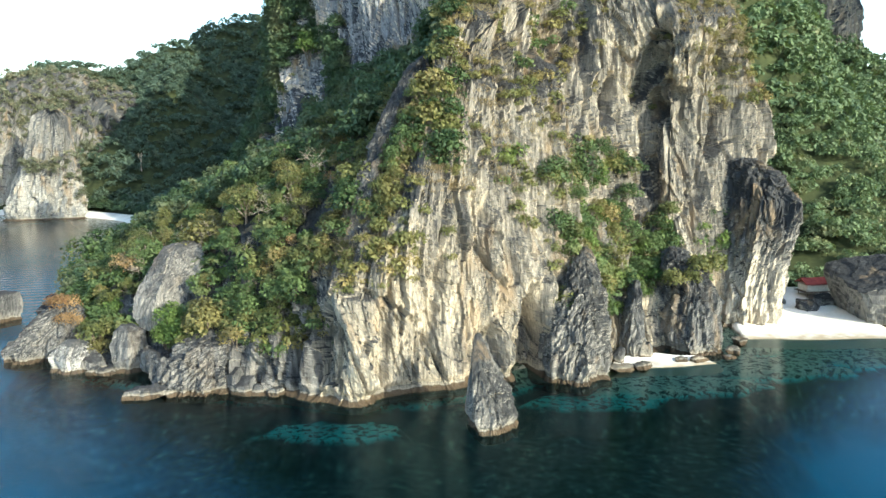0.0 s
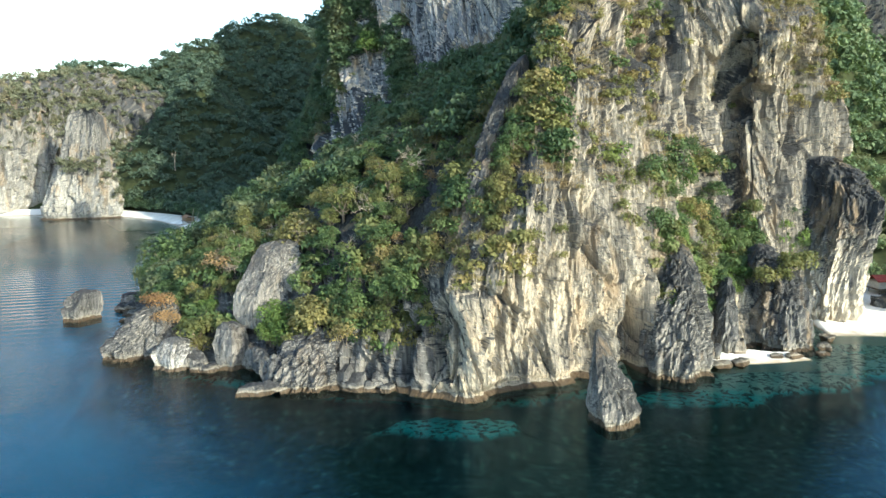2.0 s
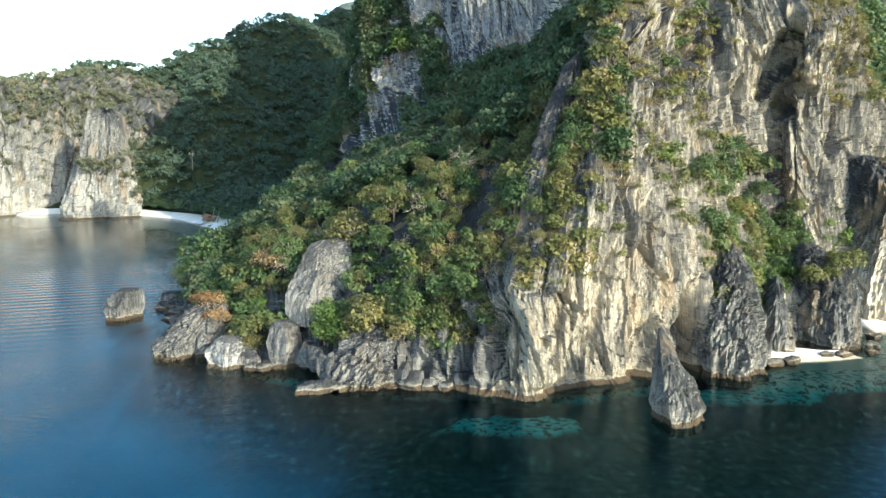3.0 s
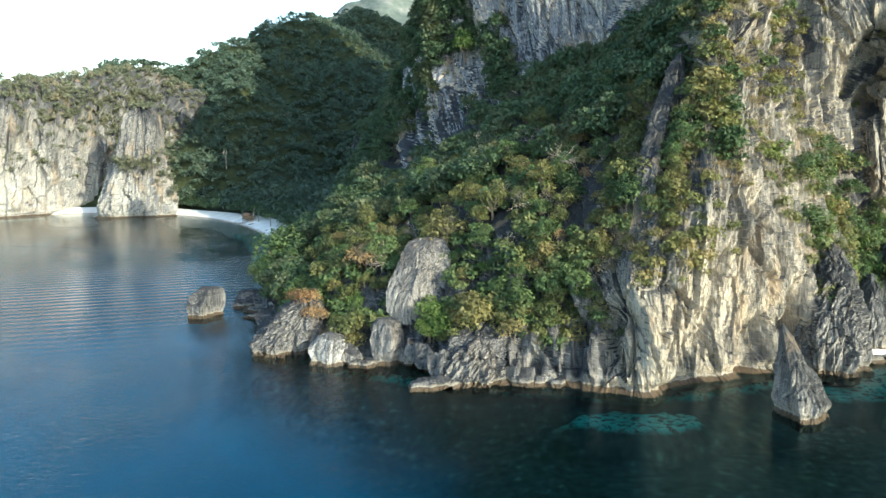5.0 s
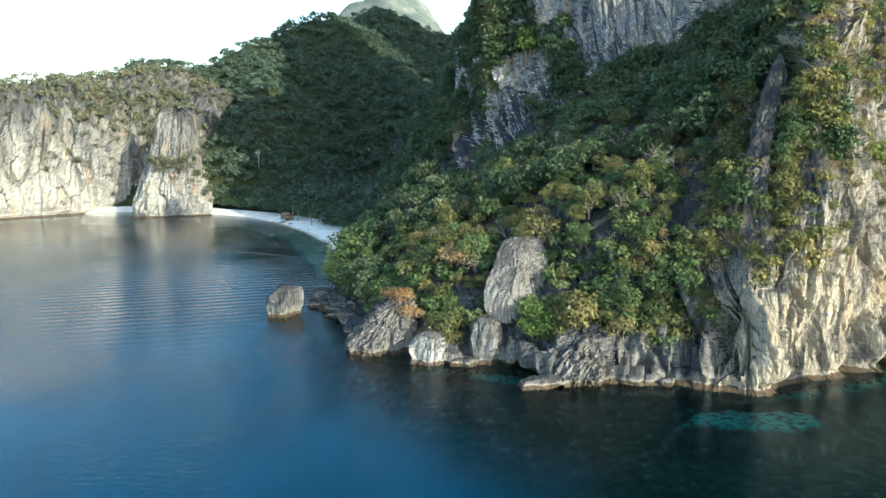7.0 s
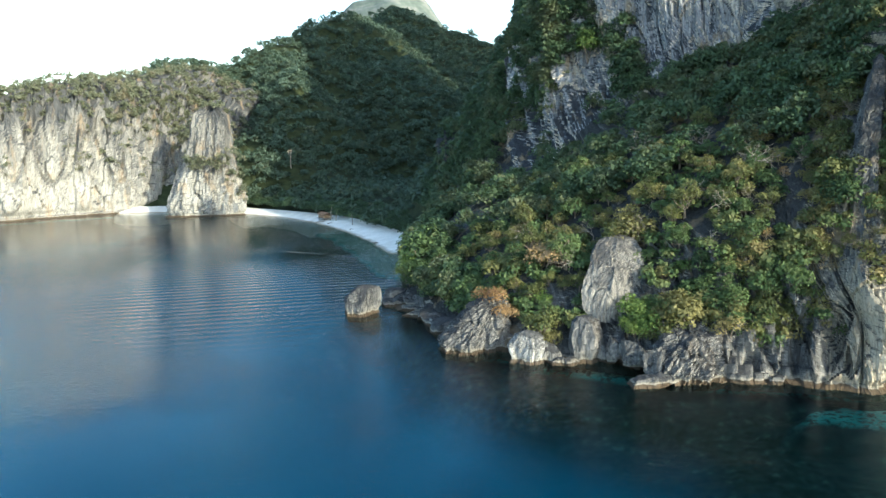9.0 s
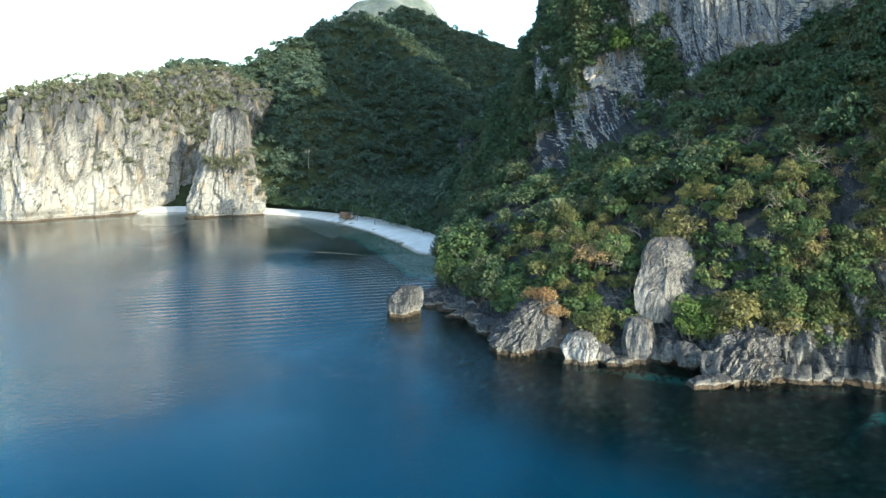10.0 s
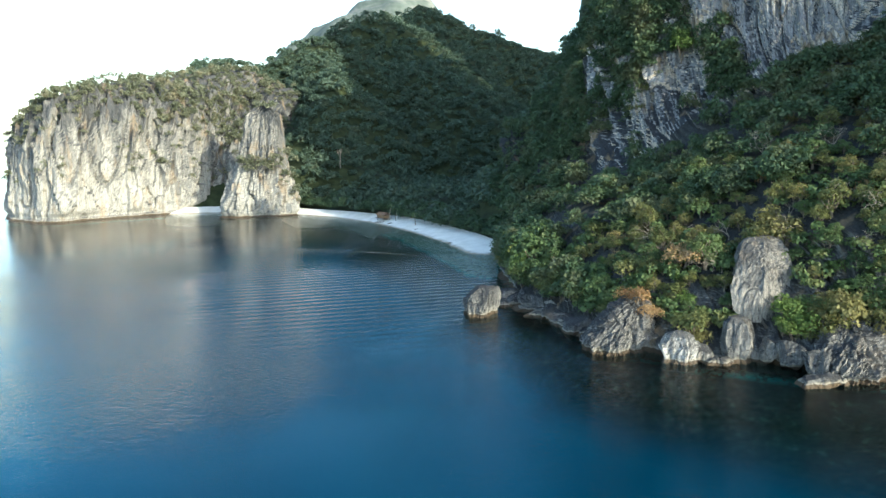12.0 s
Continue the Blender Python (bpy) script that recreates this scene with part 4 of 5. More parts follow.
# ---- trees and bushes ----
def leaf_cloud(rng, lobes, count, size, droop=0.0):
    """Leaves scattered over the skins of a few lobes (centre, radii); returns corners (count, 3, 3)."""
    lobes = [(np.array(c, float), np.array(r, float)) for c, r in lobes]
    share = np.array([r[0] * r[1] + r[1] * r[2] + r[0] * r[2] for _, r in lobes])
    pick = rng.choice(len(lobes), count, p=share / share.sum())
    d = rng.normal(size=(count, 3))
    d /= np.linalg.norm(d, axis=1, keepdims=True)
    d[:, 2] = np.where(d[:, 2] < -0.35, -d[:, 2], d[:, 2])
    rad = rng.uniform(0.55, 1.08, (count, 1)) ** 0.7
    C, R = np.array([c for c, _ in lobes])[pick], np.array([r for _, r in lobes])[pick]
    at = C + d * R * rad
    n = d + rng.normal(size=(count, 3)) * 0.55 + np.array([0, 0, 0.45 - droop])
    n /= np.linalg.norm(n, axis=1, keepdims=True)
    a = np.cross(n, rng.normal(size=(count, 3)))
    a /= np.linalg.norm(a, axis=1, keepdims=True)
    b = np.cross(n, a)
    s = size * rng.uniform(0.55, 1.35, (count, 1))
    w = s * rng.uniform(0.45, 0.8, (count, 1))
    return np.stack([at - a * s - b * w * 0.5, at + a * s - b * w * 0.5, at + b * w * 1.25 - n * 0.25 * s], 1)


def tube(points, radii, sides=6):
    P = np.asarray(points, float)
    T = np.gradient(P, axis=0)
    T /= np.linalg.norm(T, axis=1, keepdims=True)
    side = np.cross(T, np.array([0.31, 0.87, 0.2]))
    side /= np.linalg.norm(side, axis=1, keepdims=True)
    other = np.cross(T, side)
    a = np.linspace(0, 2 * math.pi, sides, endpoint=False)
    ring = P[:, None] + np.asarray(radii)[:, None, None] * (np.cos(a)[None, :, None] * side[:, None] + np.sin(a)[None, :, None] * other[:, None])
    q = [(i * sides + j, i * sides + (j + 1) % sides, (i + 1) * sides + (j + 1) % sides, (i + 1) * sides + j) for i in range(len(P) - 1) for j in range(sides)]
    return ring.reshape(-1, 3), np.array(q)


def join(pieces):
    verts, quads, at = [], [], 0
    for v, q in pieces:
        verts.append(v)
        quads.append(q + at)
        at += len(v)
    return np.concatenate(verts), np.concatenate(quads)


def leaf_mesh(name, corners, material):
    return mesh_np(name, corners.reshape(-1, 3), np.zeros((0, 4), np.int32), material, flat=True, tris=np.arange(len(corners) * 3).reshape(-1, 3))


def part(name, me, parent, label=""):
    ob = new(name, me)
    ob.parent = parent
    return tagged(ob, label) if label else ob


def crown_lobes(rng, height, radius, flat):
    lobes = []
    n = rng.randint(13, 20)
    for k in range(n):
        a, f = k * 2.4 + rng.uniform(-0.5, 0.5), math.sqrt((k + 0.6) / n) * rng.uniform(0.75, 1.0)
        s = radius * rng.uniform(0.24, 0.42)
        lobes.append(((0.78 * radius * f * math.cos(a), 0.78 * radius * f * math.sin(a), height * (0.82 - 0.42 * f * f + rng.uniform(-0.13, 0.1))), (s, s, s * flat)))
    lobes.append(((0, 0, height * 0.52), (radius * 0.55, radius * 0.55, radius * 0.45 * flat)))
    return lobes


def make_tree(name, seed, height, radius, leaves, leaf, leaf_mat, wood, label, flat=0.75, category="tree", group="headland trees"):
    rng = np.random.RandomState(seed)
    root = tagged(new(name), label, category, group)
    lobes = crown_lobes(rng, height, radius, flat)
    lean = rng.normal(size=2) * 0.06 * height
    top = np.array([lean[0], lean[1], height * 0.72])
    pieces = [tube([(0, 0, -0.8), (lean[0] * 0.1, lean[1] * 0.1, height * 0.25), (lean[0] * 0.5, lean[1] * 0.5, height * 0.5), top], [0.045 * height, 0.034 * height, 0.024 * height, 0.012 * height])]
    for c, _ in lobes:
        start = np.array([lean[0] * 0.4, lean[1] * 0.4, height * rng.uniform(0.25, 0.5)])
        end = np.array(c)
        pieces.append(tube([start, (start + end) / 2 + rng.normal(size=3) * 0.08 * height, end], [0.018 * height, 0.011 * height, 0.004 * height], 4))
    part("trunk", mesh_np("trunk", *join(pieces), wood), root)
    part("crown", leaf_mesh("crown", leaf_cloud(rng, lobes, leaves, leaf), leaf_mat), root)
    return root


def make_bush(name, seed, height, radius, leaves, leaf, leaf_mat, label, group="headland bushes"):
    rng = np.random.RandomState(seed)
    root = tagged(new(name), label, "bush", group)
    lobes = [((radius * 0.55 * math.cos(k * 2.2) * rng.uniform(0.4, 1), radius * 0.55 * math.sin(k * 2.2) * rng.uniform(0.4, 1), height * rng.uniform(0.3, 0.62)), (radius * rng.uniform(0.4, 0.6),) * 2 + (height * rng.uniform(0.25, 0.42),)) for k in range(rng.randint(4, 7))]
    pieces = [tube([(0, 0, -0.6), np.array(c) * 0.5, np.array(c)], [0.07, 0.05, 0.02], 4) for c, _ in lobes]
    part("stem", mesh_np("stem", *join(pieces), BARK), root)
    part("foliage", leaf_mesh("foliage", leaf_cloud(rng, lobes, leaves, leaf), leaf_mat), root)
    return root


def make_bare(name, seed, height, label, wood, spread=0.75, depth=5):
    rng = np.random.RandomState(seed)
    root = tagged(new(name), label, "tree", "bare trees")
    pieces = []

    def grow(start, way, length, thick, level):
        mid = start + way * length * 0.5 + rng.normal(size=3) * length * 0.07
        end = start + way * length
        pieces.append(tube([start, mid, end], [thick, thick * 0.8, thick * 0.6], 4 if level else 6))
        if level >= depth:
            return
        for _ in range(3 if level in (0, 1) else 2):
            turn = way + rng.normal(size=3) * spread * np.array([1, 1, 0.55])
            grow(end, turn / np.linalg.norm(turn), length * rng.uniform(0.62, 0.82), thick * 0.6, level + 1)

    grow(np.array([0, 0, -0.6]), np.array([0, 0, 1.0]), height * 0.34, height * 0.025, 0)
    part("bare_crown", mesh_np("bare_crown", *join(pieces), wood), root)
    return root


def make_tuft(name, seed, radius, height, count, label, material):
    """A cushion of dry grass: many thin blades that fan out."""
    rng = np.random.RandomState(seed)
    at = np.clip(rng.normal(size=(count, 3)), -1.6, 1.6) * np.array([radius * 0.4, radius * 0.4, 0])
    way = at * 0.6 / max(radius, 0.1) + rng.normal(size=(count, 3)) * 0.35 + np.array([0, 0, 0.8])
    way /= np.linalg.norm(way, axis=1, keepdims=True)
    long_ = height * rng.uniform(0.5, 1.2, (count, 1))
    side = np.cross(way, rng.normal(size=(count, 3)))
    side *= 0.028 / np.linalg.norm(side, axis=1, keepdims=True)
    tip = at + way * long_ - np.array([0, 0, 0.25]) * long_ * rng.uniform(0, 1, (count, 1))
    root = at - np.array([0, 0, 0.3])
    corners = np.stack([root - side, root + side, tip], 1)
    return tagged(new(name, leaf_mesh(name, corners, material)), label, "grass", "dry grass")


class Kind:
    """One kind of plant: a few built samples, and copies of them where it grows."""

    counts, rest = {}, {}

    def __init__(self, makers, thicket=None, sort="thicket"):
        self.makers, self.roots, self.n, self.thicket, self.sort = makers, [None] * len(makers), 0, thicket, sort

    def put(self, at, scale, turn, stretch=1.0):
        if self.thicket:
            Kind.counts[self.sort] = Kind.counts.get(self.sort, 0) + 1
            if Kind.counts[self.sort] > 285:
                Kind.rest.setdefault((self.sort, self.thicket), []).append((*at, scale))
                return
        k = self.n % len(self.makers)
        self.n += 1
        m = Matrix.LocRotScale(Vector(at), Euler((0, 0, turn)), Vector((scale, scale, scale * stretch)))
        if self.roots[k] is None:
            self.roots[k] = self.makers[k]()
            self.roots[k].matrix_basis = m
        else:
            copy_thing(self.roots[k], m)
            


GREEN = Kind([lambda s=s: make_tree("tree", s, 5.0, 2.7, 1850, 0.15, LEAF, BARK, "green broadleaf tree rooted on the limestone slope") for s in (1, 2, 3, 4)], LEAF, "grove")
OLIVE = Kind([lambda s=s: make_tree("tree", s, 4.6, 2.5, 1600, 0.14, LEAF_OLIVE, BARK, "olive-green tree with thin crown on the limestone slope") for s in (11, 12, 13)], LEAF_OLIVE, "grove")
YELLOW = Kind([lambda s=s: make_tree("tree", s, 4.2, 2.2, 1350, 0.125, LEAF_YELLOW, BARK, "yellowing tree with dry leaves on the slope") for s in (21, 22)], LEAF_YELLOW, "grove")
RUST = Kind([lambda s=s: make_tree("tree", s, 3.8, 2.0, 1100, 0.11, LEAF_RUST, BARK_PALE, "dry rust-brown tree on the slope") for s in (31, 32)], LEAF_RUST, "grove")
BARE = Kind([lambda s=s: make_bare("bare_tree", s, 6.0, "leafless pale tree among green crowns", BARK_PALE) for s in (41, 42, 43)])
BUSH = Kind([lambda s=s: make_bush("bush", s, 2.4, 1.7, 950, 0.12, LEAF, "dark green bush clinging to limestone") for s in (51, 52, 53)], LEAF)
BUSH_OLIVE = Kind([lambda s=s: make_bush("bush", s, 2.2, 1.6, 900, 0.115, LEAF_OLIVE, "olive bush clinging to limestone") for s in (61, 62, 63)], LEAF_OLIVE)
BUSH_YELLOW = Kind([lambda s=s: make_bush("bush", s, 1.9, 1.4, 720, 0.1, LEAF_YELLOW, "yellow dry bush clinging to limestone") for s in (71, 72)], LEAF_YELLOW)
BUSH_BRIGHT = Kind([lambda s=s: make_bush("bush", s, 2.2, 1.6, 950, 0.12, LEAF_BRIGHT, "bright green bush in full leaf") for s in (81, 82)], LEAF_BRIGHT)
BUSH_RUST = Kind([lambda s=s: make_bush("bush", s, 2.0, 1.8, 1100, 0.09, LEAF_RUST, "dry rust-brown bush on rock") for s in (91, 92)], LEAF_RUST)
GRASS = Kind([lambda s=s: make_tuft("grass_tuft", s, 1.2, 0.42, 320, "tuft of straw-coloured dry grass on rock", STRAW) for s in (95, 96, 97)])

rng = np.random.RandomState(5)
BARE_STRIPS = [(np.array([-9.5, 104.0, 27.0]), np.array([-4.0, 112.0, 42.0]), 3.4), (np.array([-33.0, 186.0, 46.0]), np.array([-40.0, 189.0, 32.0]), 6.0), (np.array([35.0, 132.0, 24.0]), np.array([41.0, 134.0, 40.0]), 5.5), (np.array([3.0, 101.0, 14.0]), np.array([5.0, 102.0, 22.0]), 4.5), (np.array([-43.5, 108.0, 5.0]), np.array([-43.0, 112.0, 11.0]), 5.0), (np.array([-62.0, 113.0, 2.0]), np.array([-53.0, 109.0, 2.0]), 3.0)]      # clean walls: left of the ridge, below the upper cliff, above the gully and low on the sea face


def on_bare(p):
    hit = False
    for a, b, r in BARE_STRIPS:
        t = np.clip(((p - a) @ (b - a)) / ((b - a) @ (b - a)), 0, 1)
        hit = hit | (np.linalg.norm(p - a - t[..., None] * (b - a), axis=-1) < r)
    return hit



def scatter(kind_weights, u0, u1, v0, v1, count, scale=(0.8, 1.25), keep=0.0, gap=1.6, sink=0.6):
    """Plants between sections u0..u1 and levels v0..v1 of the headland, no nearer to each other than gap, on ground flatter than keep."""
    kinds, weights = zip(*kind_weights)
    weights = np.array(weights, float) / sum(weights)
    placed = []
    for _ in range(count * 6):
        if len(placed) >= count:
            break
        p, n = on_headland(rng.uniform(u0, u1), rng.uniform(v0, v1))
        if abs(n[2]) < keep or p[2] < 1.2 or on_bare(p) or any((p[0] - q[0]) ** 2 + (p[1] - q[1]) ** 2 + (p[2] - q[2]) ** 2 < gap * gap for q in placed):
            continue
        placed.append(p)
        k = kinds[rng.choice(len(kinds), p=weights)]
        s = rng.uniform(*scale)
        k.put(p - n * sink, s, rng.uniform(0, 6.28), rng.uniform(0.85, 1.15))


# single plants with a place of their own among the boulders
for kind, x, y, z, s in ((BUSH_RUST, -61.4, 116.4, 6.4, 2.0), (BUSH_RUST, -59.6, 115.0, 4.6, 1.5), (BUSH_OLIVE, -54.0, 111.0, 3.2, 2.3), (BUSH_YELLOW, -53.2, 110.4, 1.4, 1.8), (BUSH_BRIGHT, -40.4, 105.8, 5.4, 1.4), (BUSH_BRIGHT, -42.0, 106.4, 4.8, 1.2), (BUSH_BRIGHT, -39.2, 105.2, 4.6, 1.3), (BUSH_BRIGHT, -41.0, 105.2, 3.8, 1.2), (BUSH_BRIGHT, -41.2, 107.4, 6.4, 1.3), (BUSH_BRIGHT, -39.6, 106.8, 6.4, 1.3),
                         (BUSH_YELLOW, -37.0, 104.4, 6.0, 1.9), (BUSH_YELLOW, -34.4, 103.8, 5.8, 1.8), (BUSH_OLIVE, -35.8, 105.6, 6.6, 2.0), (BUSH_YELLOW, -32.6, 103.4, 5.4, 1.5), (BUSH_RUST, -52.4, 122.4, 11.6, 1.2), (BUSH_RUST, -50.6, 123.6, 12.6, 1.0), (BUSH_YELLOW, -38.6, 118.6, 15.2, 2.0),
                         (GRASS, -36.6, 105.2, 6.2, 1.7), (GRASS, -34.4, 104.6, 6.2, 1.6), (BUSH_YELLOW, -35.4, 106.0, 6.6, 1.5), (GRASS, -32.6, 104.0, 6.0, 1.4), (BUSH_BRIGHT, -29.0, 101.6, 4.4, 0.9), (YELLOW, -54.4, 127.0, 9.6, 1.0), (YELLOW, -51.0, 128.4, 10.6, 0.8),
                         (BUSH, -74.6, 149.6, 4.6, 2.0), (BUSH, -77.0, 151.0, 4.6, 1.9), (BUSH, -71.6, 148.0, 5.0, 1.8), (BUSH, -73.0, 154.0, 6.0, 2.0), (BUSH_BRIGHT, -75.6, 153.0, 5.4, 1.7), (YELLOW, -38.4, 121.0, 16.4, 1.5), (BUSH_BRIGHT, -33.6, 187.0, 52.0, 1.9), (BUSH_BRIGHT, -33.8, 187.4, 55.0, 1.5), (BARE, -20.6, 115.6, 27.2, 1.15), (BARE, -24.6, 107.4, 18.6, 0.9), (BARE, -19.0, 125.0, 31.0, 0.9), (RUST, -26.0, 116.0, 23.0, 1.1)):
    kind.put((x, y, z), s, x * 1.7)
for x, y, z, s in ((37.2, 116.6, 10.4, 1.2), (39.4, 117.6, 10.8, 1.1), (35.4, 117.2, 9.0, 1.1), (15.6, 106.0, 9.6, 1.2), (17.2, 106.4, 8.0, 1.0)):
    (BUSH_OLIVE if s > 1.05 else BUSH).put((x, y, z), s, x)
dead = make_bare("dead_tree", 47, 11.0, "tall dead pale trunk standing in the far forest", BARK_PALE, 0.22, 2)
dead.matrix_basis = pose(-139, 344, 19)
# wooded slope between the corner and the bay (near part, tree by tree)
wood = [(GREEN, 4.5), (OLIVE, 5), (YELLOW, 2.5), (RUST, 0.4), (BUSH, 1.2), (BUSH_OLIVE, 1.2), (BUSH_YELLOW, 0.5), (BUSH_BRIGHT, 0.8), (BARE, 2.0)]
scatter(wood, 10.2, 13.2, 2.1, 5.2, 125, (0.65, 1.2), 0.12, 2.5)
scatter(wood, 12.6, 14.2, 1.7, 4.6, 55, (0.6, 1.1), 0.12, 2.3)
scatter([(GREEN, 3), (BUSH, 4), (BUSH_OLIVE, 1), (OLIVE, 1)], 14.2, 16.8, 1.5, 4.6, 60, (0.5, 0.9), 0.05, 1.9)
scatter([(BUSH, 2), (BUSH_OLIVE, 3), (BUSH_YELLOW, 2), (GRASS, 2)], 10.1, 12.4, 1.1, 2.2, 20, (0.5, 1.0), 0.0, 1.3)
scatter(wood, 9.5, 10.6, 2.6, 5.8, 70, (0.55, 1.05), 0.15, 2.2)
scatter([(BUSH, 3), (BUSH_OLIVE, 3), (GREEN, 2), (BUSH_YELLOW, 1)], 9.65, 11.6, 1.3, 2.7, 24, (0.6, 1.1), 0.0, 1.5)
# the corner's edge and the ridge above it
scatter([(BUSH_OLIVE, 3), (BUSH_YELLOW, 3), (GREEN, 2), (BUSH, 2), (GRASS, 3), (OLIVE, 2)], 8.55, 9.6, 2.9, 5.4, 60, (0.6, 1.15), 0.0, 1.5)
scatter([(GREEN, 4), (BUSH_BRIGHT, 2), (BUSH, 2)], 8.45, 9.1, 3.6, 4.7, 22, (0.7, 1.15), 0.0, 1.6)
# gully bushes and ledges of the main face
scatter([(BUSH, 4), (BUSH_BRIGHT, 2), (BUSH_OLIVE, 2), (GREEN, 2)], 4.0, 5.0, 1.6, 3.6, 20, (0.6, 1.1), 0.0, 1.3)
scatter([(BUSH, 3), (BUSH_BRIGHT, 3), (BUSH_OLIVE, 2), (GREEN, 2)], 2.0, 4.2, 1.0, 2.3, 20, (0.7, 1.2), 0.0, 1.4)
scatter([(BUSH, 4), (BUSH_OLIVE, 2), (BUSH_BRIGHT, 1)], 14.2, 17.2, 1.2, 1.9, 26, (0.6, 1.1), 0.0, 1.8)
# gully trees, the ledge above them, and shrubs low on the corner
scatter([(GREEN, 4), (BUSH_BRIGHT, 2), (BUSH, 3), (BUSH_OLIVE, 1)], 3.4, 4.3, 2.5, 3.7, 34, (0.75, 1.2), 0.0, 1.3)
scatter([(BUSH, 3), (BUSH_OLIVE, 3), (BUSH_BRIGHT, 2), (BUSH_YELLOW, 2)], 3.6, 4.7, 1.5, 2.7, 34, (0.7, 1.2), 0.0, 1.2)
scatter([(GREEN, 3), (BUSH_BRIGHT, 3), (BUSH, 3), (BUSH_OLIVE, 1)], 2.3, 3.3, 1.0, 2.7, 24, (0.75, 1.25), 0.0, 1.3)
scatter([(BUSH, 3), (BUSH_BRIGHT, 3), (GREEN, 2)], 1.0, 2.0, 0.8, 2.1, 30, (0.7, 1.2), 0.0, 1.4)
scatter([(BUSH_YELLOW, 4), (BUSH_OLIVE, 2)], 3.6, 4.4, 3.5, 4.0, 10, (0.9, 1.4), 0.0, 1.3)
scatter([(GREEN, 5), (BUSH_BRIGHT, 3), (OLIVE, 1)], 6.9, 8.0, 3.5, 4.3, 26, (0.7, 1.15), 0.0, 1.4)
scatter([(OLIVE, 3), (BUSH_OLIVE, 3), (GREEN, 2), (BUSH_YELLOW, 3)], 6.6, 7.9, 4.5, 5.6, 44, (0.7, 1.2), 0.0, 1.5)
scatter([(BUSH_YELLOW, 3), (BUSH_OLIVE, 3), (BUSH_BRIGHT, 1)], 7.6, 8.8, 1.8, 2.5, 22, (0.6, 1.0), 0.0, 1.1)
scatter([(BUSH_BRIGHT, 2), (BUSH_OLIVE, 2)], 5.4, 5.9, 3.3, 3.65, 7, (0.7, 1.1), 0.0, 1.2)
scatter([(BUSH_OLIVE, 2), (BUSH, 1)], 6.05, 6.5, 2.6, 3.0, 6, (0.6, 1.0), 0.0, 1.2)
scatter([(BUSH_YELLOW, 3), (BUSH_OLIVE, 3), (GRASS, 2)], 0.7, 1.4, 3.5, 5.0, 46, (0.8, 1.3), 0.0, 1.3)
scatter([(BUSH_OLIVE, 3), (BUSH_YELLOW, 2), (BUSH, 2)], 4.0, 5.3, 4.3, 5.2, 22, (0.6, 1.1), 0.0, 1.6)
scatter([(BUSH, 3), (BUSH_OLIVE, 3), (BUSH_YELLOW, 1)], 9.6, 12.2, 0.8, 2.0, 40, (0.6, 1.2), 0.0, 1.2)

# ---- woods beyond, too many to count ----
def woods(name, points, normals, samples, size, label, material):
    """One sheet of tree crowns: a few sample clumps, turned and scaled, one at each point."""
    r = np.random.RandomState(len(points))
    out = []
    pick = r.randint(0, len(samples), len(points))
    for k, sample in enumerate(samples):
        P = points[pick == k]
        if not len(P):
            continue
        a, s = r.uniform(0, 6.28, len(P)), r.uniform(size[0], size[1], len(P))
        tall = s * r.uniform(0.8, 1.25, len(P))
        c, n = np.cos(a) * s, np.sin(a) * s
        V = sample.reshape(-1, 3)
        X = c[:, None] * V[:, 0] - n[:, None] * V[:, 1] + P[:, 0:1]
        Y = n[:, None] * V[:, 0] + c[:, None] * V[:, 1] + P[:, 1:2]
        Z = tall[:, None] * V[:, 2] + P[:, 2:3]
        out.append(np.stack([X, Y, Z], -1).reshape(-1, 3, 3))
    return tagged(new(name, leaf_mesh(name, np.concatenate(out), material)), label, "forest", kind="stuff")


def samples(count, leaves, leaf, seed):
    r = np.random.RandomState(seed)
    return [leaf_cloud(r, crown_lobes(r, 1.0, 0.62, 0.7), leaves, leaf) for _ in range(count)]


def sprinkle(x0, x1, y0, y1, gap, low=2.6, top=1e9, fall=11):
    """Spots on the ground about gap apart, more to the plan's square metre where it is steep."""
    r = np.random.RandomState(int(abs(x0) + abs(y0)))
    fine = gap * 0.7
    x, y = np.meshgrid(np.arange(x0, x1, fine), np.arange(y0, y1, fine))
    x, y = x.ravel() + r.uniform(-0.5, 0.5, x.size) * fine, y.ravel() + r.uniform(-0.5, 0.5, x.size) * fine
    z = land(x, y)
    rise = np.hypot(land(x + 1.5, y) - z, land(x, y + 1.5) - z) / 1.5
    ok = (z > low) & (z < top) & (land(x, y + 26) - z > -fall) & (r.uniform(0, 1, x.size) < 0.49 * np.sqrt(1 + np.minimum(rise, 3) ** 2))
    return np.stack([x, y, z - 0.5], -1)[ok]


def sheet_points(P, N, count, seed, i0, i1, j0, j1, keep):
    r = np.random.RandomState(seed)
    i, j = r.randint(i0, i1, count), r.randint(j0, j1, count)
    p, n = P[i, j], N[i, j]
    return p[(np.abs(n[:, 2]) > keep) & (p[:, 2] > 2)]


NEAR_S, MID_S = samples(8, 260, 0.07, 1), samples(8, 84, 0.112, 2)
SCRUB_S = [leaf_cloud(np.random.RandomState(k), [((0.25, 0, 0.3), (0.4, 0.4, 0.4)), ((-0.25, 0.2, 0.35), (0.4, 0.35, 0.35)), ((0, -0.3, 0.25), (0.35, 0.35, 0.3))], 230, 0.085) for k in range(6)]


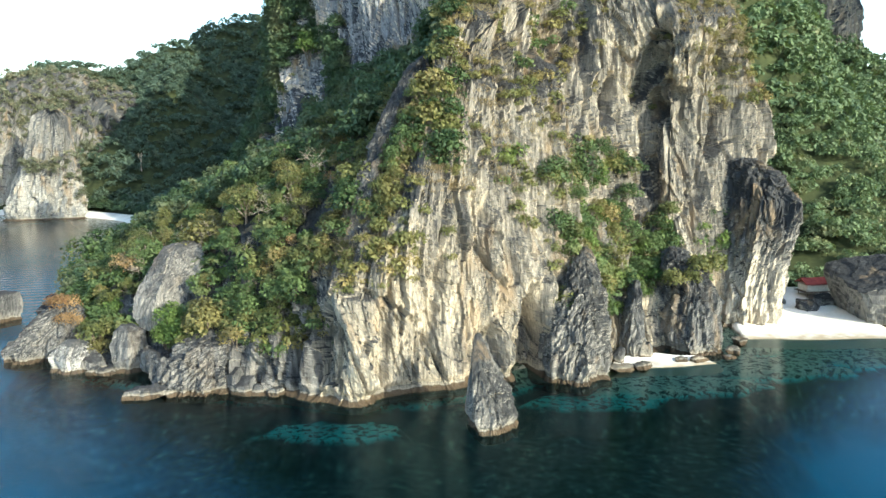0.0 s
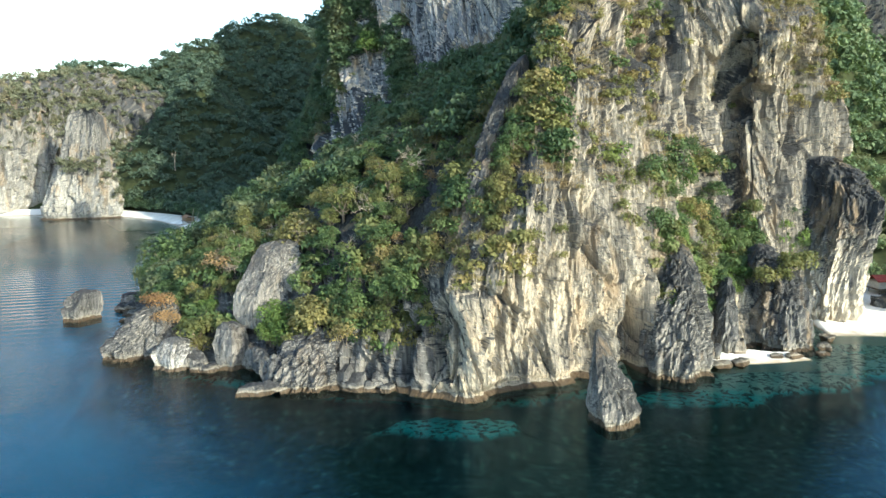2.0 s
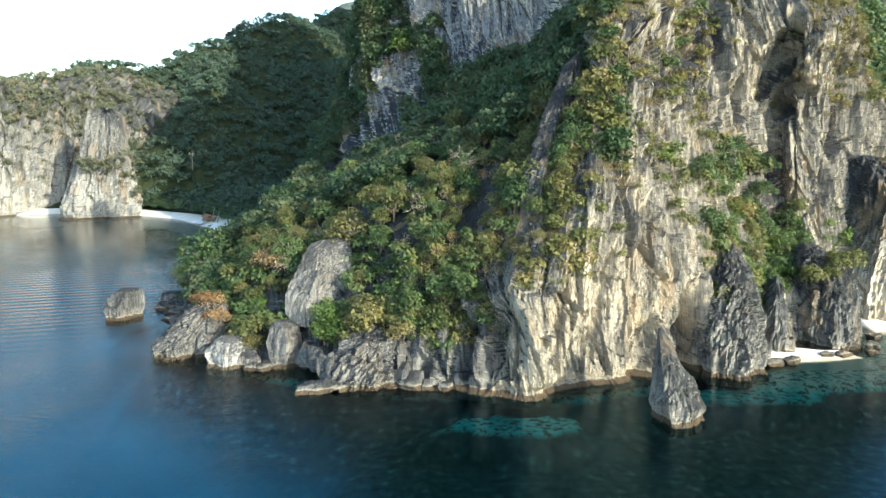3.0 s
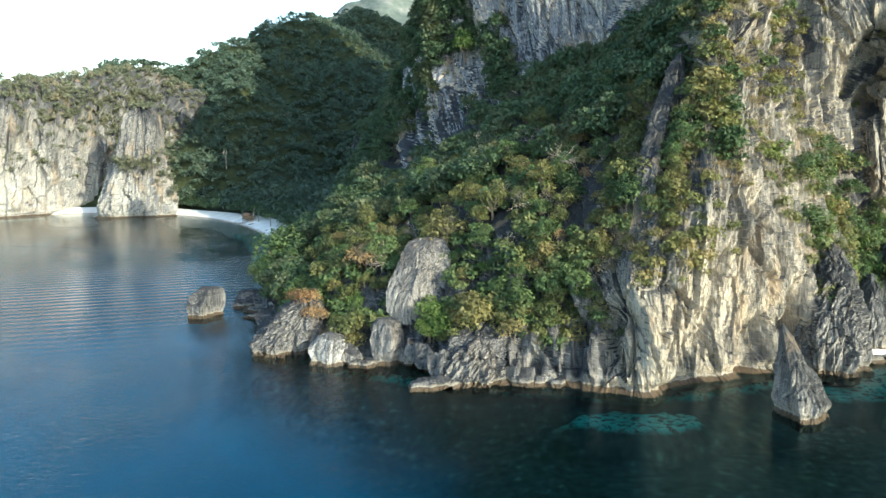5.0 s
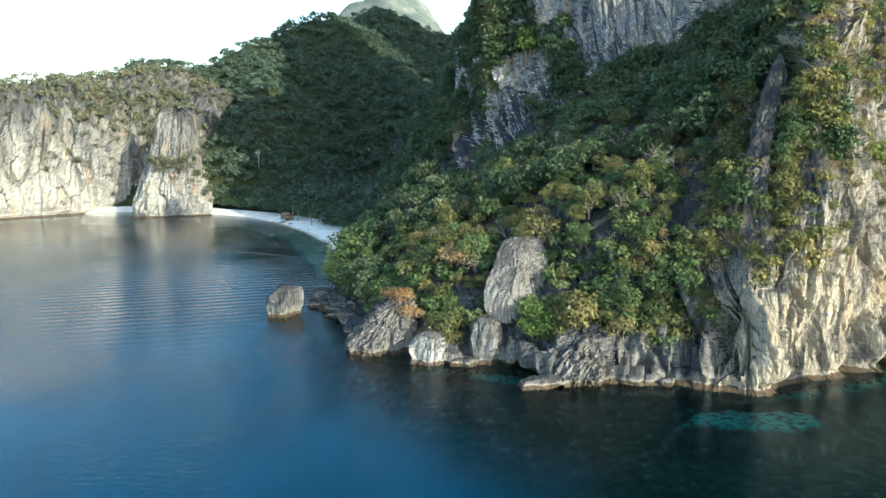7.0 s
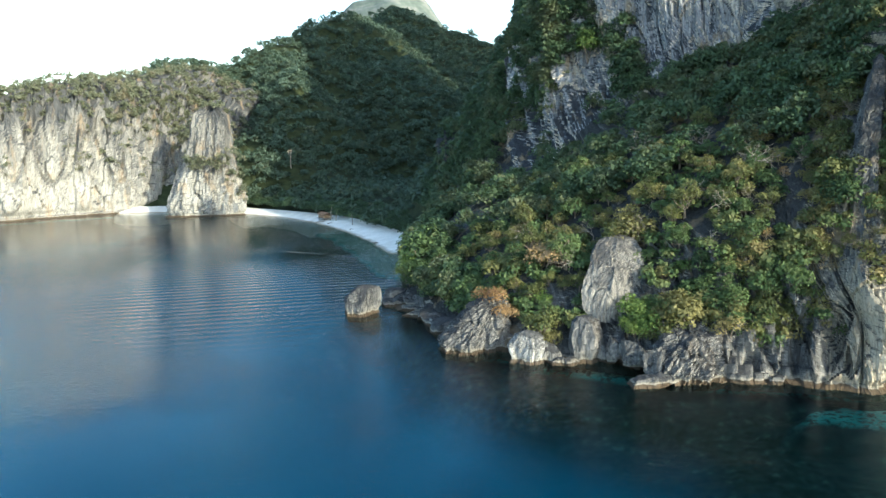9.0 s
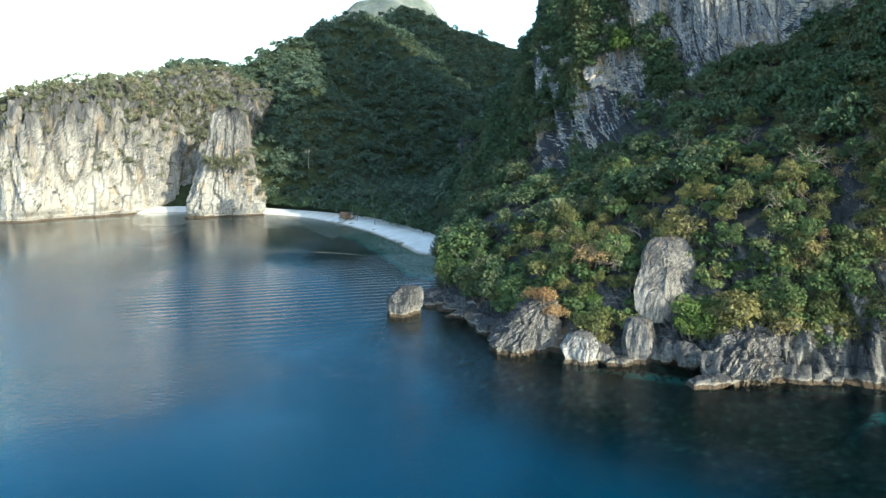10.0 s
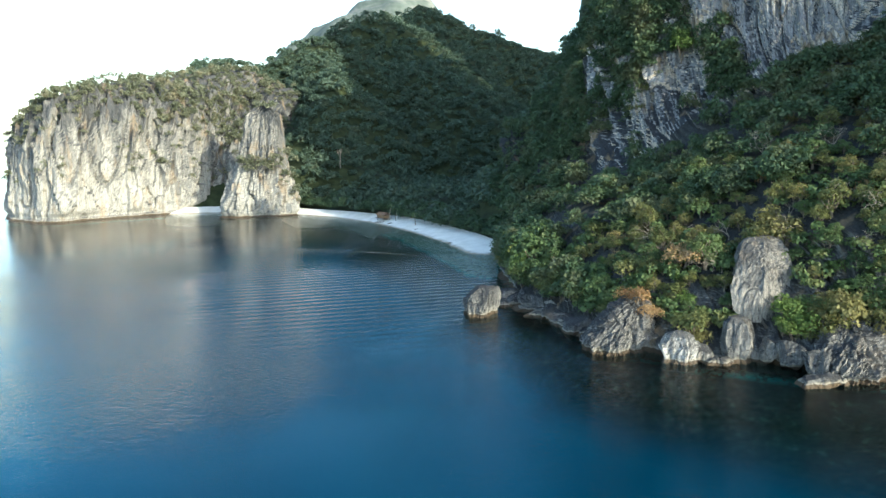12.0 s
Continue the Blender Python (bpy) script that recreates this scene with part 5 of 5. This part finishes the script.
def face(count, seed, u0, u1, v0, v1, keep, clump=0.0, top=1.0):
    """Spots on the headland's rock between sections and levels; clump keeps only those in patches."""
    r = np.random.RandomState(seed)
    u, v = r.uniform(u0, u1, count), r.uniform(v0, v1, count)
    p, n = on_headland(u, v)
    ok = (np.abs(n[:, 2]) > keep) & (np.abs(n[:, 2]) <= top) & (p[:, 2] > 2.5) & (gnoise(p * 0.11 + seed) > clump) & ~on_bare(p)
    return p[ok]


# plants past the nearest few hundred
for (sort, colour), spots in Kind.rest.items():
    where = np.array(spots)
    if sort == "grove":
        woods("grove", where[:, :3], None, NEAR_S, (3.4, 5.0), "grove of small broadleaf trees on cliff ledges", colour)
    else:
        woods("thicket", where[:, :3], None, SCRUB_S, (2.0, 3.6), "thicket of bushes on cliff ledges", colour)
# scrub that clings to the rock faces
woods("cliff_scrub", np.concatenate([face(480, 1, 3.4, 8.8, 4.0, 6.2, 0.28, 0.0), face(130, 2, 0.5, 2.2, 4.0, 6.0, 0.0, -0.2), face(150, 5, 8.4, 9.6, 2.6, 6.0, 0.0, -0.2)]), None, SCRUB_S, (0.9, 2.2), "ochre dry scrub in the cracks of the cliff", LEAF_YELLOW)
woods("cliff_scrub", np.concatenate([face(420, 3, 2.4, 8.8, 2.2, 6.2, 0.25, 0.0), face(120, 4, 10.8, 12.2, 5.95, 7.0, 0.05, 0.1), face(200, 6, 8.4, 9.6, 2.6, 6.0, 0.0, -0.1)]), None, SCRUB_S, (1.2, 3.0), "olive scrub in the cracks of the cliff", LEAF_OLIVE)
GRASS_S = []
for k in range(4):
    r = np.random.RandomState(k)
    at = r.normal(size=(90, 3)) * np.array([0.5, 0.5, 0.12])
    way = (at * 0.5 + r.normal(size=(90, 3)) * 0.4 + np.array([0, 0, 0.5])) * 0.42
    side = np.cross(way, r.normal(size=(90, 3))) * 0.045
    GRASS_S.append(np.stack([at - side, at + side, at + way], 1))
woods("cliff_grass", np.concatenate([face(900, 7, 3.2, 8.8, 3.2, 6.2, 0.2, -0.1), face(320, 8, 0.6, 2.3, 3.6, 6.0, 0.0, -0.2), face(320, 9, 8.3, 9.6, 2.4, 6.0, 0.0, -0.2)]), None, GRASS_S, (0.8, 1.5), "straw-coloured dry grass on cliff ledges", STRAW)

UNDER_S = [leaf_cloud(np.random.RandomState(k + 50), [((0.2, 0, 0.3), (0.45, 0.45, 0.35)), ((-0.25, 0.1, 0.3), (0.45, 0.4, 0.3))], 130, 0.115) for k in range(5)]
woods("undergrowth", np.concatenate([face(240, 21, 9.6, 13.5, 2.2, 5.4, 0.05, -0.1), face(330, 22, 13, 17.5, 1.2, 5.0, 0.0), face(60, 23, 4.0, 5.4, 1.5, 3.6, 0.1), face(50, 24, 2.0, 4.2, 1.0, 2.6, 0.05)]), None, UNDER_S, (2.2, 3.8), "low green undergrowth between the trees", LEAF)

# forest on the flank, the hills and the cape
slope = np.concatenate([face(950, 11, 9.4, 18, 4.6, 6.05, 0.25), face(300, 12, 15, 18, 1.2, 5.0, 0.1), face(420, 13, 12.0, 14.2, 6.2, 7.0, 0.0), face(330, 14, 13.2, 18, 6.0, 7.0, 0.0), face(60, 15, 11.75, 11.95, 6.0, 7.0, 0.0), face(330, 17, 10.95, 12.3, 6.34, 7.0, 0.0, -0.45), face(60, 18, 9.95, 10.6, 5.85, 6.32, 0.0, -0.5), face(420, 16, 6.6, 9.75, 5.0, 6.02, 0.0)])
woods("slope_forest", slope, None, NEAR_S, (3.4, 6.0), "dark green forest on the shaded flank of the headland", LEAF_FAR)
back = sprinkle(-300, 60, 255, 665, 4.7, 0.8)
back = back[~((back[:, 0] > -15) & (back[:, 1] < 420)) & ~((back[:, 0] < -182) & (back[:, 1] < 372))]
woods("hill_forest", back, None, MID_S, (3.6, 7.0), "dense green forest on the hills behind the bay", LEAF_HAZE)
edge = []
for a, b in zip(BEACH_BACK, BEACH_BACK[1:]):
    n = max(2, int(math.hypot(b[0] - a[0], b[1] - a[1]) / 1.5))
    for k in range(n):
        f = (k + rng.uniform(-0.4, 0.4)) / n
        away = rng.uniform(0.5, 9)
        edge.append((a[0] + (b[0] - a[0]) * f + away * 0.85, a[1] + (b[1] - a[1]) * f + away * 0.5, 1.2 + away * 0.15))
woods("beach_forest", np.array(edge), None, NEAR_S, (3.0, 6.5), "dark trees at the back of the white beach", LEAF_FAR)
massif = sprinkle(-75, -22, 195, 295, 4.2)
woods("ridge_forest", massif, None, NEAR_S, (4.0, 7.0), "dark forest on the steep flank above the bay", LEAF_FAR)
right = sprinkle(46, 190, 149, 345, 3.7, 0.8, 1e9, 30)
right = right[(right[:, 0] > 58) | (right[:, 1] > 168)]
near = right[:, 1] < 195
woods("cove_forest", right[near], None, NEAR_S, (3.4, 6.6), "lush green forest behind the sandy cove", LEAF_COVE)
woods("cove_forest", right[~near], None, MID_S, (4.2, 7.6), "lush green forest climbing the crag above the cove", LEAF_COVE)
capetop = np.concatenate([sheet_points(CP, CN, 1250, 4, 0, len(CU), int(np.searchsorted(CV, 3.7)), len(CV), 0.2), sheet_points(CP, CN, 420, 5, 0, len(CU), int(np.searchsorted(CV, 1.5)), int(np.searchsorted(CV, 4.0)), 0.2), sheet_points(CP, CN, 260, 6, int(len(CU) * 0.55), len(CU), int(np.searchsorted(CV, 4.0)), len(CV), 0.0)])
capetop = capetop[capetop[:, 2] > 7]
r = np.random.RandomState(77)
ledge = np.stack([r.uniform(-178, -160, 26), r.uniform(314.5, 317.0, 26), r.uniform(18, 23, 26)], -1)
crown_of_stack = np.stack([r.uniform(-172, -164, 12), r.uniform(322, 328, 12), r.uniform(43.5, 45.5, 12)], -1)
side_of_stack = np.stack([r.uniform(-158, -151, 34), r.uniform(316, 326, 34), r.uniform(3, 26, 34)], -1)
side_of_stack[:, 0] -= side_of_stack[:, 2] * 0.22
capetop = np.concatenate([capetop, ledge, crown_of_stack, side_of_stack])
woods("cape_scrub", capetop, None, MID_S, (1.8, 4.6), "dry scrub and small trees on the far cliff top", LEAF_DRY)


# ---- a mountain far inland ----
mx, my = np.meshgrid(np.linspace(-1100, 800, 96), np.linspace(2150, 2800, 40), indexing="ij")
away = np.hypot(np.where(mx > -200, 1.7, 0.87) * (mx + 200), (my - 2420) * 1.1)
mz = 478 - 0.50 * away - 0.0004 * away ** 2 + fbm(np.stack([mx * 0.008, my * 0.008, 0 * mx], -1), 4) * 46 * smooth(0, 90, away)
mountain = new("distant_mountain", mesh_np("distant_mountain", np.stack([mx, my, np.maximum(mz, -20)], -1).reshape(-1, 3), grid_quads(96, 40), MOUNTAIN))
tagged(mountain, "distant mountain behind the forested hill, paled with painted haze", "mountain", kind="structure")


# ---- small things on the beaches ----
def plain(name, colour, other, scale=3.0, rough=0.8):
    m, nt, bsdf = material(name, rough)
    nt.links.new(ramp(nt, tex(nt, position(nt), scale, 4), [(0.35, colour), (0.65, other)]), bsdf.inputs["Base Color"])
    return m


def box_mesh(name, size, material):
    bm = bmesh.new()
    bmesh.ops.create_cube(bm, size=1.0)
    bmesh.ops.scale(bm, vec=size, verts=bm.verts)
    bmesh.ops.bevel(bm, geom=bm.edges[:], offset=min(size) * 0.12, segments=1, affect="EDGES")
    me = bpy.data.meshes.new(name)
    bm.to_mesh(me)
    bm.free()
    me.materials.append(material)
    return me


def child(name, me, parent, at, turn=(0, 0, 0), label=""):
    ob = new(name, me)
    ob.parent = parent
    ob.matrix_basis = pose(*at, *turn)
    return tagged(ob, label) if label else ob


def make_hut(at, turn, size, wall_mat, roof_mat, label):
    """A small gabled hut on posts."""
    w, d, h = size
    root = tagged(new("hut"), label, "hut")
    root.matrix_basis = pose(*at, 0, 0, turn)
    child("wall", box_mesh("wall", (w, d, h), wall_mat), root, (0, 0, 0.5 + h / 2))
    child("deck", box_mesh("deck", (w + 0.8, d + 0.8, 0.15), BARK), root, (0, 0, 0.42))
    for sx in (-1, 1):
        for sy in (-1, 1):
            child("post", box_mesh("post", (0.16, 0.16, 2.6), BARK), root, (sx * w * 0.45, sy * d * 0.45, -0.9))
    for s in (-1, 1):
        child("roof_panel", box_mesh("roof_panel", (w + 1.0, d * 0.68, 0.12), roof_mat), root, (0, s * d * 0.29, 0.5 + h + d * 0.16), (s * -27, 0, 0))
    return root


WALL_WHITE = plain("weathered_white_board", (0.42, 0.41, 0.38), (0.55, 0.54, 0.5))
ROOF_RED = plain("rusty_red_roof", (0.20, 0.035, 0.03), (0.30, 0.06, 0.045), 1.5)
ROOF_THATCH = plain("brown_thatch", (0.16, 0.09, 0.05), (0.28, 0.16, 0.09), 4.0)
WALL_BROWN = plain("brown_bamboo", (0.18, 0.11, 0.06), (0.30, 0.20, 0.12), 4.0)
make_hut((72.0, 148.5, 2.0), 8, (4.6, 3.4, 1.5), WALL_WHITE, ROOF_RED, "small hut with a rusty red roof behind the cove")
make_hut((-115.6, 289.0, 1.3), -52, (5.0, 3.0, 1.2), WALL_BROWN, ROOF_THATCH, "low brown thatched shelter at the forest edge of the beach")


def make_palm(at, height, seed):
    """A coconut palm: bent ringed trunk and drooping fronds."""
    r = np.random.RandomState(seed)
    root = tagged(new("palm_tree"), "coconut palm leaning over white sand", "tree", "beach palms")
    root.matrix_basis = pose(*at)
    bend = r.normal(size=2) * 0.1 * height
    path = [(bend[0] * t * t, bend[1] * t * t, height * t - 0.4) for t in np.linspace(0, 1, 9)]
    child("trunk", mesh_np("trunk", *tube(path, np.linspace(0.2, 0.12, 9), 8), BARK_PALE), root, (0, 0, 0))
    for k in range(11):
        a, rise = k * 2.4 + r.uniform(-0.2, 0.2), r.uniform(0.2, 1.0)
        t = np.linspace(0, 1, 9)[:, None]
        way = np.array([math.cos(a), math.sin(a), 0])
        spine = way * 2.7 * t + np.array([0, 0, 1]) * (rise * 2.0 * t - (1.2 + rise) * 1.5 * t * t)
        side = np.cross(way, (0, 0, 1)) * 0.55
        leaves = []
        for i in range(8):
            for s in (-1, 1):
                for f in (0.0, 0.5):
                    p = spine[i] * (1 - f) + spine[i + 1] * f
                    q = spine[i] * (0.6 - f) + spine[i + 1] * (0.4 + f) if f < 0.6 else spine[i + 1]
                    out = side * s * (1.1 - 0.7 * t[i]) + way * 0.35 - np.array([0, 0, 0.28])
                    leaves.append((p, q, p + out))
        ob = new("frond", leaf_mesh("frond", np.array(leaves), LEAF))
        ob.parent = root
        ob.matrix_basis = pose(*path[-1])
    return root


make_palm((-113.2, 286.6, 0.9), 6.4, 1)
make_palm((-102.6, 270.0, 0.9), 5.0, 2)
make_palm((-110.6, 284.0, 0.9), 5.2, 3)
for k, (x, y, turn, long_) in enumerate(((-116.5, 285.0, 20, 4.0), (-112.0, 281.0, 35, 3.2), (-101.0, 262.5, 15, 3.6), (-90.5, 229.0, 60, 1.6))):
    v, q = tube([(-long_ / 2, 0, 0.12), (0, 0.15, 0.2), (long_ / 2, -0.1, 0.1)], [0.16, 0.2, 0.1], 7)
    log = tagged(new("driftwood", mesh_np("driftwood", v, q, BARK)), "dark driftwood log lying on white sand", "log", "driftwood on the beach")
    log.matrix_basis = pose(x, y, 0.45, 0, 0, turn)


def foam_material():
    m, nt, bsdf = material("thin_foam", 0.7)
    bsdf.inputs["Base Color"].default_value = (0.62, 0.66, 0.66, 1)
    nt.links.new(ramp(nt, tex(nt, position(nt, (0.25, 0.8, 1)), 1.0, 4), grey((0.44, 0.0), (0.70, 0.40))), bsdf.inputs["Alpha"])
    return m


wake_line = spline([(-190, 237), (-163, 231.5), (-141, 225), (-124, 218), (-112, 215.5), (-95, 206)], np.linspace(0, 5, 90))
wide = (0.55 + 0.3 * gnoise(np.concatenate([wake_line * 0.3, np.zeros((90, 1))], 1)))[:, None]
strip = np.stack([np.concatenate([wake_line + s * wide * np.array([0.25, 1.0]), np.full((90, 1), 0.03)], 1) for s in (-1, 0, 1)], 1)
wake = new("boat_wake", mesh_np("boat_wake", strip.reshape(-1, 3), grid_quads(90, 3), foam_material()))
tagged(wake, "faint pale line of foam trailing over calm sea", "wake", kind="structure")
